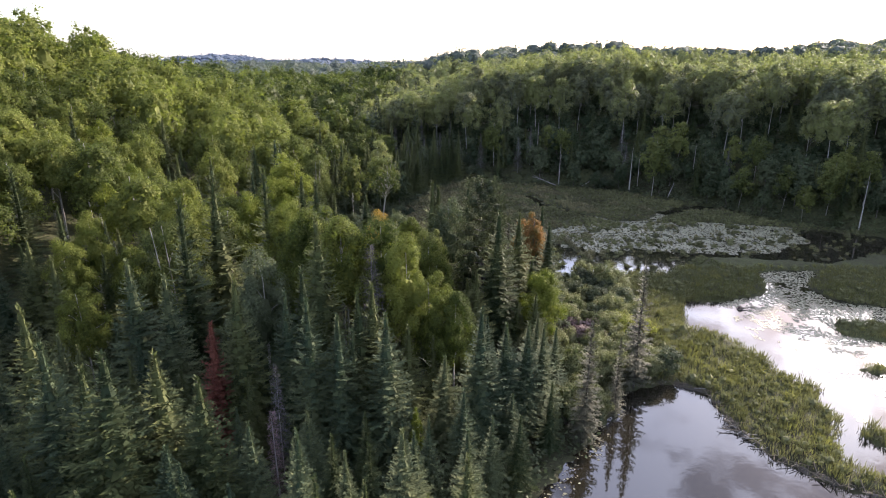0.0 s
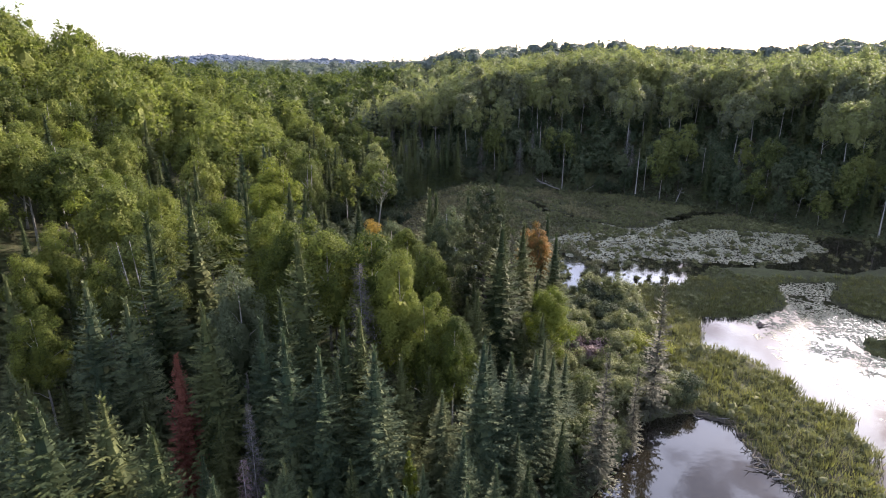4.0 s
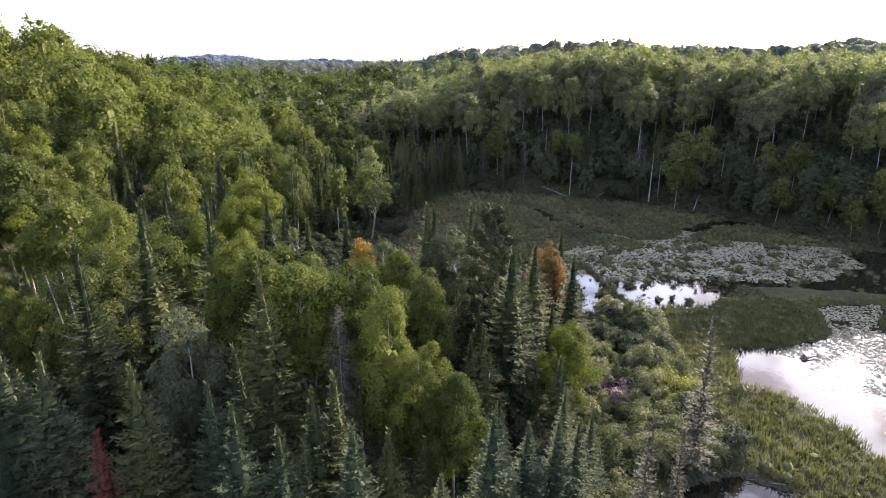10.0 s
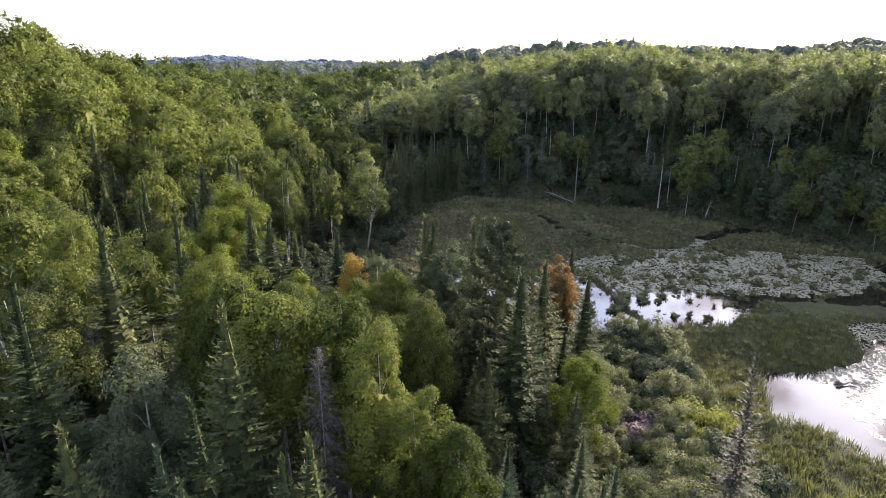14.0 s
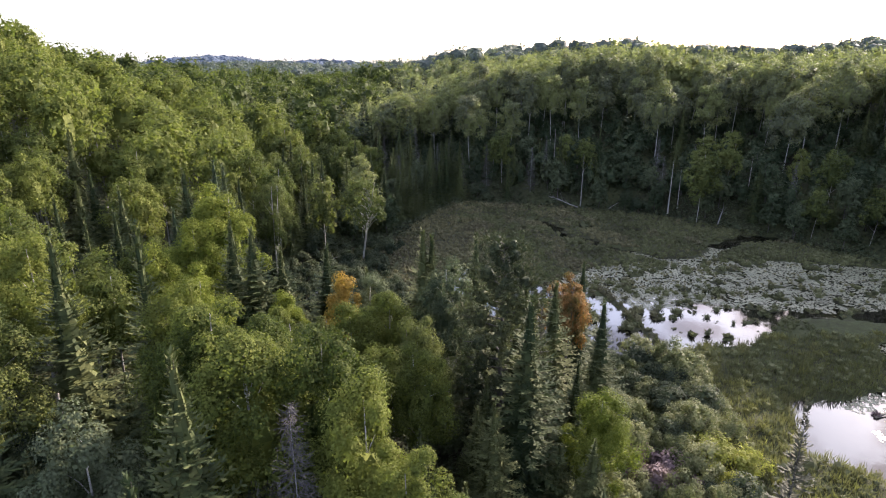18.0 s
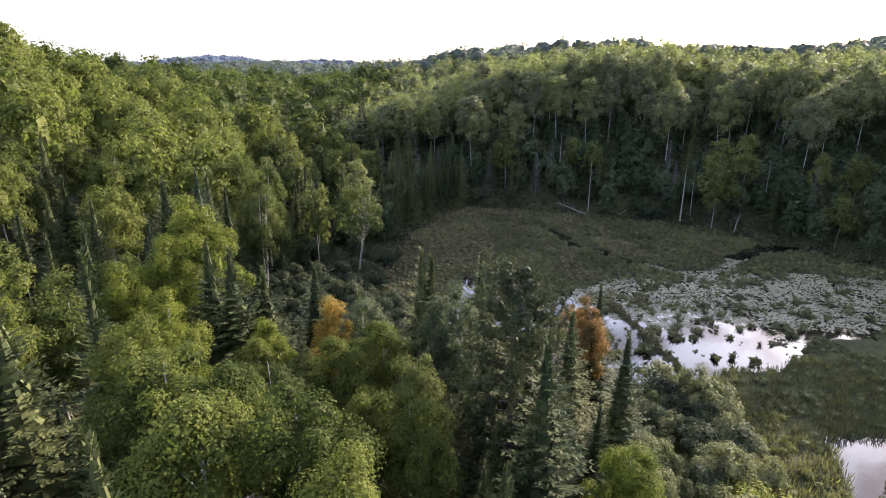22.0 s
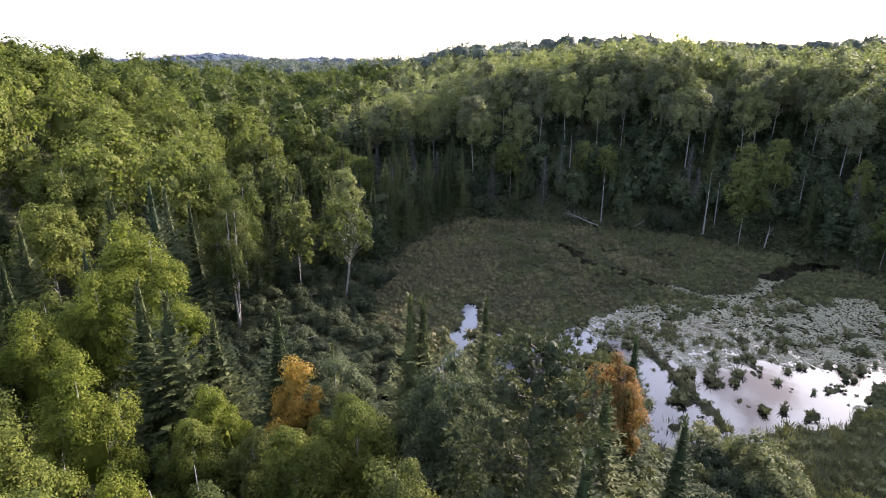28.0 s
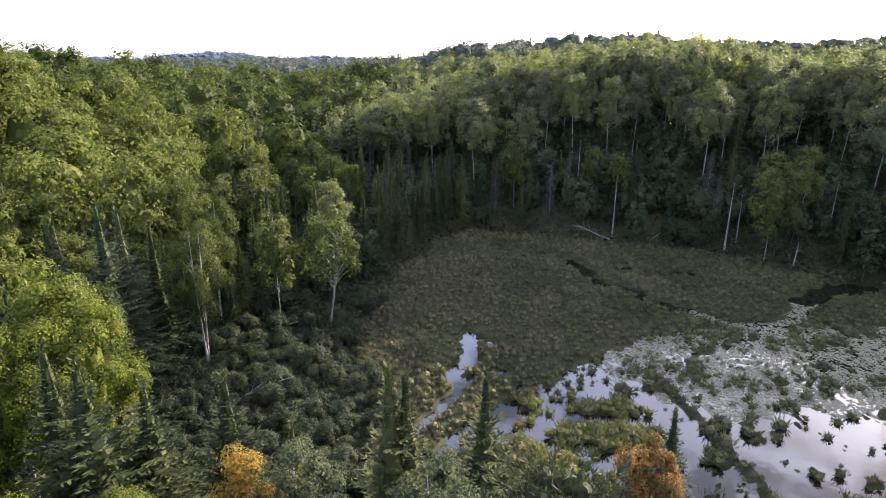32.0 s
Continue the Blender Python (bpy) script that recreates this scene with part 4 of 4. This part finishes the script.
outw = lambda x, y: -inside(OPEN, x, y)
left_slope = lambda x, y: seen(x, y) & (outw(x, y) > 1) & ~((x > -62) & (y < 100)) & ~((x > -30) & (y > 104) & (y < 150))
nearL = stand(-240, -20, 30, 150, 6.3, left_slope, 21)
farL = stand(-240, -20, 150, 290, 7.8, left_slope, 27)
woods("hardwood_hillside", "sunlit green hardwood forest covering the hillside", M_WOODS, nearL, [leafy_pattern(s, 2000, 0.32, 32, 3.9, 15.5, 3.5, 1, 0.31) for s in (1, 2, 3, 4)], (0.75, 1.2))
woods("hardwood_hillside", "green hardwood forest on the farther slope", M_WOODS, farL, [leafy_pattern(s, 700, 0.46, 24, 4.6, 15.5, 4.5, 3, 0.34, 0.8) for s in (5, 6, 7)], (0.75, 1.15))
hillR = stand(-20, 260, 60, 300, 5.6, lambda x, y: seen(x, y) & (outw(x, y) > np.where(y > 100, 28, 12)) & ~((x < 4) & (y < 150)) & ((y > 100) | (x > 70)), 22)
edgeR = hillR[outw(hillR[:, 0], hillR[:, 1]) < 62]
deepR = hillR[outw(hillR[:, 0], hillR[:, 1]) >= 62]
# ridge canopy wears the leaf colour lightened for haze
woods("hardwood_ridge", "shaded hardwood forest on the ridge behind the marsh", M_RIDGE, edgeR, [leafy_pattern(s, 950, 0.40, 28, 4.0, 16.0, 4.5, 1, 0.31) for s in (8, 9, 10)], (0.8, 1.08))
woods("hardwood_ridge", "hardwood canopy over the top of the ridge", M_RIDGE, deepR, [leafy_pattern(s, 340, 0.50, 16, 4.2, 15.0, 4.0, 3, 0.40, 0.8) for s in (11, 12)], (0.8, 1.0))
woods("ridge_trunks", "pale trunks among the shaded ridge forest", M_ASPENBARK, edgeR[::2], [pole_pattern()], (0.9, 1.1))
woods("hillside_trunks", "pale trunks among the hillside forest", M_ASPENBARK, nearL, [pole_pattern()], (0.8, 1.0))
spr = stand(-60, 30, 110, 260, 7.5, lambda x, y: (outw(x, y) > 8) & (np.abs(x + 20 - 0.02 * y) < 16) & (y > 145), 23)
woods("spruce_hollow", "pointed spruces in the hollow between the hills", M_SPRUCE, spr, [cone_pattern(s, 300) for s in (1, 2)], (1.0, 1.35))
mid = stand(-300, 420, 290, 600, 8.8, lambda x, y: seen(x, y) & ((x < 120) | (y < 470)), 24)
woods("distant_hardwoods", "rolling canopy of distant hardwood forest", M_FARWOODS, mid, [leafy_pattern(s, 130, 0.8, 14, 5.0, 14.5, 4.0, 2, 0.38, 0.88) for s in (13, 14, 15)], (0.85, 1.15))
low = stand(-16, 130, 90, 215, 3.0, lambda x, y: (outw(x, y) > 3) & (outw(x, y) < 52) & seen(x, y) & (y > 98), 26)
woods("young_growth", "dark young trees and brush under the shaded ridge forest", M_GREYLEAF, low, [leafy_pattern(s, 130, 0.6, 12, 3.4, 9.0, 0.0) for s in (18, 19)], (0.35, 0.75))
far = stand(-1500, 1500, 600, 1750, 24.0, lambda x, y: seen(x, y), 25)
woods("far_ridge_woods", "wooded ridges on the horizon, blue haze put into the leaf colour", M_BLUEWOODS, far, [leafy_pattern(s, 16, 4.0, 6, 13, 14.0, 1.0, 1, 0.35, 0.95) for s in (16, 17)], (0.8, 1.2))


# ---------------------------------------------------------------- marsh
def sedge(name, label, mat, spots, blades, tall, width, spread, seed):
    """Tufts of upright blades."""
    g = np.random.default_rng(seed)
    b = np.repeat(spots, blades, 0)
    k = len(b)
    off = g.normal(0, spread, (k, 2))
    base = b.copy(); base[:, :2] += off
    way = np.stack([off[:, 0] * 0.9 + g.normal(0, 0.16, k), off[:, 1] * 0.9 + g.normal(0, 0.16, k), np.ones(k)], 1)
    L = g.uniform(*tall, k) * (0.8 + 0.45 * wave(b[:, 0], b[:, 1], 3.4, 18) + 0.2 * wave(b[:, 0], b[:, 1], 1.3, 19)).clip(0.3, 1.5)
    return tagged(new(name, quads_mesh(name, sprays(base, way, g.normal(0, 1, (k, 3)), L, width * g.uniform(0.7, 1.3, k), 0.1), mat)), label, "grass", kind="stuff")


def spots_in(x0, x1, y0, y1, per, where, seed):
    g = np.random.default_rng(seed)
    k = int((x1 - x0) * (y1 - y0) * per)
    x, y = g.uniform(x0, x1, k), g.uniform(y0, y1, k)
    keep = where(x, y)
    x, y = x[keep], y[keep]
    return np.stack([x, y, np.maximum(height(x, y), -0.1)], 1)


openm = lambda x, y: (inside(OPEN, x, y) > 0.2)
sp = spots_in(14, 62, 33, 82, 9.0, lambda x, y: openm(x, y) & (wet(x, y) < -0.05) & (inside(POOL, x, y) < 0), 31)
sedge("sedge", "green sedge and reeds covering the marsh between the ponds", M_SEDGE, sp, 6, (0.35, 0.75), 0.05, 0.19, 41)
gold = spots_in(14, 60, 36, 82, 2.5, lambda x, y: openm(x, y) & (wet(x, y) < -0.3) & (wave(x, y, 13, 15) > 0.25), 32)
sedge("golden_sedge", "patches of golden-green sedge", M_GOLDSEDGE, gold, 5, (0.4, 0.85), 0.09, 0.2, 42)
rim = spots_in(24, 36, 34, 72, 10, lambda x, y: (np.abs(wet(x, y)) < 0.35) & openm(x, y) & (inside(POOL, x, y) < -1.2), 35)
sedge("shore_reeds", "taller green reeds along the pond's edge", M_SEDGE, rim, 5, (0.6, 1.05), 0.06, 0.14, 45)


def tussocks(name, label, mat, spots, radius, lift, blades, seed):
    """Rounded hummocks of close-set blades."""
    g = np.random.default_rng(seed)
    k = len(spots)
    r = g.uniform(*radius, k) * (1 + 0.3 * wave(spots[:, 0], spots[:, 1], 9.0, 91))
    who = np.repeat(np.arange(k), blades)
    v = unit(g.normal(0, 1, (len(who), 3)) * np.array([1, 1, 0.7]))
    v[:, 2] = np.abs(v[:, 2])
    base = spots[who] + v * (r[who] * g.uniform(0.45, 0.8, len(who)))[:, None] * np.array([1, 1, lift])
    way = v * np.array([0.9, 0.9, 0.4]) + np.stack([g.normal(0, 0.22, len(who)), g.normal(0, 0.22, len(who)), 0.75 * np.ones(len(who))], 1)
    L = r[who] * g.uniform(0.45, 0.95, len(who))
    q = np.concatenate([sprays(base, way, v + g.normal(0, 0.25, v.shape), L, 0.045 + 0.05 * r[who], 0.1), bough_hulls(spots, r * 0.74, 2, 0.0, 3.0)])
    return tagged(new(name, quads_mesh(name, q, mat)), label, "grass", kind="stuff")


def pads(name, label, spots, size, seed):
    """Round floating leaves, six-sided with a notch, nearly flat."""
    g = np.random.default_rng(seed)
    k = len(spots)
    a0, r = g.uniform(0, 6.28, k), g.uniform(*size, k)
    q = []
    for h in range(2):
        ring = []
        for c in range(4):
            a = a0 + (0.25 + 3 * h * 0.97 + c) * 1.0
            rr = r * (0.94 if c in (0, 3) else 1.05)
            ring.append(np.stack([spots[:, 0] + np.cos(a) * rr, spots[:, 1] + np.sin(a) * rr, 0.012 + 0.0 * r + g.uniform(0, 0.02, k)], 1))
        q.append(np.stack(ring, 1))
    return tagged(new(name, quads_mesh(name, np.concatenate(q), M_PAD)), label, "lily pads", kind="stuff")


def hummocks(x0, x1, y0, y1, gap, where, seed):
    p = stand(x0, x1, y0, y1, gap, where, seed)
    p[:, 2] = np.maximum(p[:, 2], -0.05)
    return p


upper = hummocks(-22, 76, 76, 141, 0.72, lambda x, y: openm(x, y) & (x > -15 + 3 * np.sin(y / 5.0)) & (wet(x, y) < -0.05) & ~((y < 83) & (x > 17)) & ~((y < 88) & (x > 40)) & (wave(x, y, 2.3, 71) > -0.75), 33)
olive = wave(upper[:, 0], upper[:, 1], 15, 92) + 0.6 * wave(upper[:, 0], upper[:, 1], 5, 93) + 0.03 * (upper[:, 0] - 12) > 0.1
tussocks("brown_sedge", "brownish tussock sedge covering the shaded upper marsh", M_BROWNSEDGE, upper[~olive], (0.24, 0.62), 0.8, 26, 43)
tussocks("olive_sedge", "olive-green tussock sedge in patches on the upper marsh", M_OLIVESEDGE, upper[olive], (0.22, 0.58), 0.75, 26, 47)
lower = hummocks(14, 64, 34, 83, 0.95, lambda x, y: openm(x, y) & (wet(x, y) < -0.25) & (inside(POOL, x, y) < -0.8) & (x > 16 + 3 * np.sin(y / 4.0)) & (wave(x, y, 3.1, 74) > -0.35), 75)
bright_part = wave(lower[:, 0], lower[:, 1], 11, 96) + 0.5 * wave(lower[:, 0], lower[:, 1], 3.5, 97) > 0.35
tussocks("sedge_hummocks", "uneven green sedge hummocks between the ponds", M_OLIVESEDGE, lower[~bright_part], (0.28, 0.62), 0.95, 34, 49)
tussocks("golden_hummocks", "golden-green sedge hummocks lit by the low sun", M_GOLDSEDGE, lower[bright_part], (0.26, 0.56), 0.95, 34, 50)
isle = hummocks(7, 19, 82.5, 93, 0.7, lambda x, y: (wet(x, y) < -0.05) & openm(x, y), 72)
tussocks("golden_sedge", "golden-green sedge islands standing in the water", M_GOLDSEDGE, isle, (0.4, 0.7), 0.8, 34, 46)
strays = hummocks(5, 62, 79, 112, 0.75, lambda x, y: ((wet(x, y) <= 0.0) & (inside(LAKE, x, y) > 0) & (x > 17) & (y < 98)) | (wet(x, y) > 0.0) & (y > 82) & (wave(x, y, 5.0, 17) + 0.8 * wave(x, y, 1.9, 16) > 0.95 - 1.0 * step((y - 90) / 8) + 0.5 * step((x - 32) / 14)), 34)
clumps = hummocks(4, 60, 88, 113, 1.15, lambda x, y: (inside(LAKE, x, y) + inside(MAT, x, y).clip(-2, 2) > -1) & (wave(x, y, 8.0, 94) + 0.7 * wave(x, y, 2.6, 95) > 0.5 - 0.02 * (y - 88) + 0.5 * step((x - 34) / 10)) & (creek(x, y) < -0.2), 73)
clumps[:, 2] = 0.0
tussocks("pond_sedge", "rounded clumps of sedge rising out of the floating pads", M_OLIVESEDGE, clumps, (0.3, 0.68), 0.9, 40, 48)
tussocks("water_sedge", "small dark sedge tufts standing in the shallow water", M_BROWNSEDGE, strays, (0.12, 0.30), 1.0, 26, 44)


def crack(x, y):
    return np.abs(wave(x, y, 9, 51) + 0.5 * wave(x, y, 3.2, 52))


mat_spots = spots_in(12, 64, 85, 114, 44.0, lambda x, y: (wet(x, y) > -0.1) & (inside(MAT, x, y) + 1.2 * wave(x, y, 6, 53) > 0) & (crack(x, y) > 0.07), 36)
pads("lily_pads", "grey-green mat of floating lily pads with dark cracks of water", mat_spots, (0.07, 0.14), 61)
strew = spots_in(34, 68, 36, 84, 34.0, lambda x, y: (wet(x, y) > 0.1) & (wave(x, y, 7, 54) + 0.8 * wave(x, y, 2.2, 55) > 0.12 + 0.07 * (43 - x) + 0.03 * np.maximum(0, 56 - y) - 0.8 * step((y - 58) / 9)), 37)
pads("lily_pads", "scattered lily pads and weed on the bright pond", strew, (0.06, 0.13), 62)
cove = spots_in(3, 14, 28, 44, 5.0, lambda x, y: (wet(x, y) > 0) & (wet(x, y) < 1.2 + wave(x, y, 3, 56)), 38)
pads("lily_pads", "lily pads gathered under the bank", cove, (0.05, 0.11), 63)


def undergrowth(name, label, spots, leaves, tall, seed):
    g = np.random.default_rng(seed)
    b = np.repeat(spots, leaves, 0)
    k = len(b)
    b = b + np.stack([g.normal(0, 0.45, k), g.normal(0, 0.45, k), g.uniform(0.0, 1.0, k) ** 1.3 * np.repeat(g.uniform(*tall, len(spots)), leaves)], 1)
    nor = np.stack([g.normal(0, 0.6, k), g.normal(0, 0.6, k), np.ones(k)], 1)
    L = g.uniform(0.25, 0.55, k)
    return tagged(new(name, quads_mesh(name, sprays(b, np.cross(nor, g.normal(0, 1, (k, 3))), nor, L, L * 0.7), M_DARKSHRUB)), label, "undergrowth", kind="stuff")


band = spots_in(-30, 80, 76, 152, 2.0, lambda x, y: (inside(OPEN, x, y) < 1.5) & (inside(OPEN, x, y) > -9) & (wet(x, y) < -0.3), 39)
undergrowth("undergrowth", "ferns and saplings crowding the forest floor at the edge", band, 9, (0.4, 1.7), 64)

near_floor = spots_in(-36, 14, 22, 76, 1.3, lambda x, y: (inside(OPEN, x, y) < 0.5) & (wet(x, y) < -0.2), 40)
undergrowth("undergrowth", "dark brush and saplings on the floor of the near wood", near_floor, 8, (0.4, 2.4), 65)

# ---------------------------------------------------------------- beaver dam, dead wood
def beaver_dam():
    g = np.random.default_rng(77)
    line = np.array([(17.5, 50.3), (21.3, 51.2), (24.5, 49.0), (24.3, 43.7), (25.7, 40.0), (27.8, 37.4), (31.3, 35.0), (36.5, 31.0)])
    seg = np.linalg.norm(np.diff(line, axis=0), axis=1)
    cum = np.concatenate([[0], np.cumsum(seg)])
    ob = tagged(new("beaver_dam"), "low beaver dam of mud and muddy sticks holding the pool", "beaver dam")
    V, F = [], []
    n = 90
    for k in range(n + 1):
        s = cum[-1] * k / n
        p = np.array([np.interp(s, cum, line[:, 0]), np.interp(s, cum, line[:, 1])])
        d = np.array([np.interp(s + 0.3, cum, line[:, 0]) - np.interp(s - 0.3, cum, line[:, 0]), np.interp(s + 0.3, cum, line[:, 1]) - np.interp(s - 0.3, cum, line[:, 1])])
        d = d / (np.linalg.norm(d) + 1e-9)
        o = np.array([-d[1], d[0]])
        for w, z in ((-0.38, -0.35), (-0.2, 0.06), (0.05, 0.17), (0.3, 0.12), (0.6, -0.2)):
            e = p + o * (w + g.normal(0, 0.11))
            V.append((e[0], e[1], z + g.normal(0, 0.05)))
    for k in range(n):
        for j in range(4):
            a = k * 5 + j
            F.append((a, a + 1, a + 6, a + 5))
    mud = new("mud_bank", shell_mesh("mud_bank", V, F, M_MUD)); mud.parent = ob
    shared = []
    for k in range(6):
        L = 0.7 + 0.22 * k
        v, f = tubes([[(-L / 2, 0, 0, 0.035), (0, 0.04 * (k % 3 - 1), 0.02, 0.03), (L / 2, 0, 0, 0.012)]], 5)
        shared.append(shell_mesh("stick", v, f, M_DEADWOOD if k == 3 else M_STICK))
    for k in range(200):
        s = g.uniform(0, cum[-1])
        x, y = np.interp(s, cum, line[:, 0]) + g.normal(0, 0.24), np.interp(s, cum, line[:, 1]) + g.normal(0, 0.24)
        st = new("stick", shared[k % 6]); st.parent = ob
        st.matrix_basis = pose(x, y, 0.13 + abs(g.normal(0, 0.06)), g.normal(0, 8), g.normal(0, 14), g.uniform(0, 360))


beaver_dam()


def fallen(name, label, x, y, z, length, radius, turn, tilt, twigs, mat, seed):
    g = np.random.default_rng(seed)
    ob = tagged(new(name), label, "dead wood")
    line = [(0, 0, 0, radius), (length * 0.3, 0.1 * g.normal(), 0.05, radius * 0.85), (length * 0.7, 0.15 * g.normal(), 0.05, radius * 0.55), (length, 0, 0, radius * 0.2)]
    v, f = tubes([line]); t = new("log", shell_mesh("log", v, f, mat)); t.parent = ob
    for k in range(twigs):
        p = length * g.uniform(0.3, 0.95)
        L = g.uniform(0.5, 1.5) * min(1, length / 4)
        a = g.uniform(-0.2, 3.3)
        v, f = tubes([[(p, 0, 0.03, radius * 0.35), (p + L * 0.5, L * 0.6 * math.cos(a), L * 0.6 * abs(math.sin(a)), radius * 0.2), (p + L * 0.8, L * math.cos(a), L * abs(math.sin(a)), 0.008)]], 5)
        b = new("branch", shell_mesh("branch", v, f, mat)); b.parent = ob
    ob.matrix_basis = pose(x, y, z, 0, -tilt, turn)
    return ob


fallen("fallen_branch", "bleached fallen branch lying in the clearing", -15.2, 91.5, 0.9, 4.2, 0.08, 25, 12, 5, M_DEADWOOD, 1)
fallen("fallen_branch", "bleached fallen branch lying in the clearing", -15.6, 90.6, 0.8, 3.2, 0.06, 48, 16, 3, M_DEADWOOD, 2)
fallen("fallen_tree", "grey fallen tree with broken limbs at the forest edge", 25.5, 135.0, 0.8, 6.0, 0.09, 150, 14, 9, M_DEADWOOD, 3)
fallen("fallen_tree", "grey fallen tree with broken limbs at the forest edge", 31.0, 134.2, 0.8, 5.5, 0.08, 40, 12, 7, M_DEADWOOD, 4)
fallen("fallen_tree", "thin pale fallen trunk leaning at the forest edge", 46.5, 123.5, 0.8, 6.0, 0.10, 60, 26, 4, M_DEADWOOD, 5)
fallen("driftwood", "dark waterlogged branches breaking the pond surface", 35.6, 67.8, 0.03, 2.2, 0.10, 10, 4, 5, M_STICK, 6)
fallen("driftwood", "dark waterlogged branches breaking the pond surface", 24.6, 43.0, 0.08, 2.0, 0.06, 165, 3, 4, M_STICK, 7)
fallen("fallen_branch", "thin bleached stick in the clearing", -16.5, 104.5, 0.7, 2.8, 0.05, 20, 10, 2, M_DEADWOOD, 8)
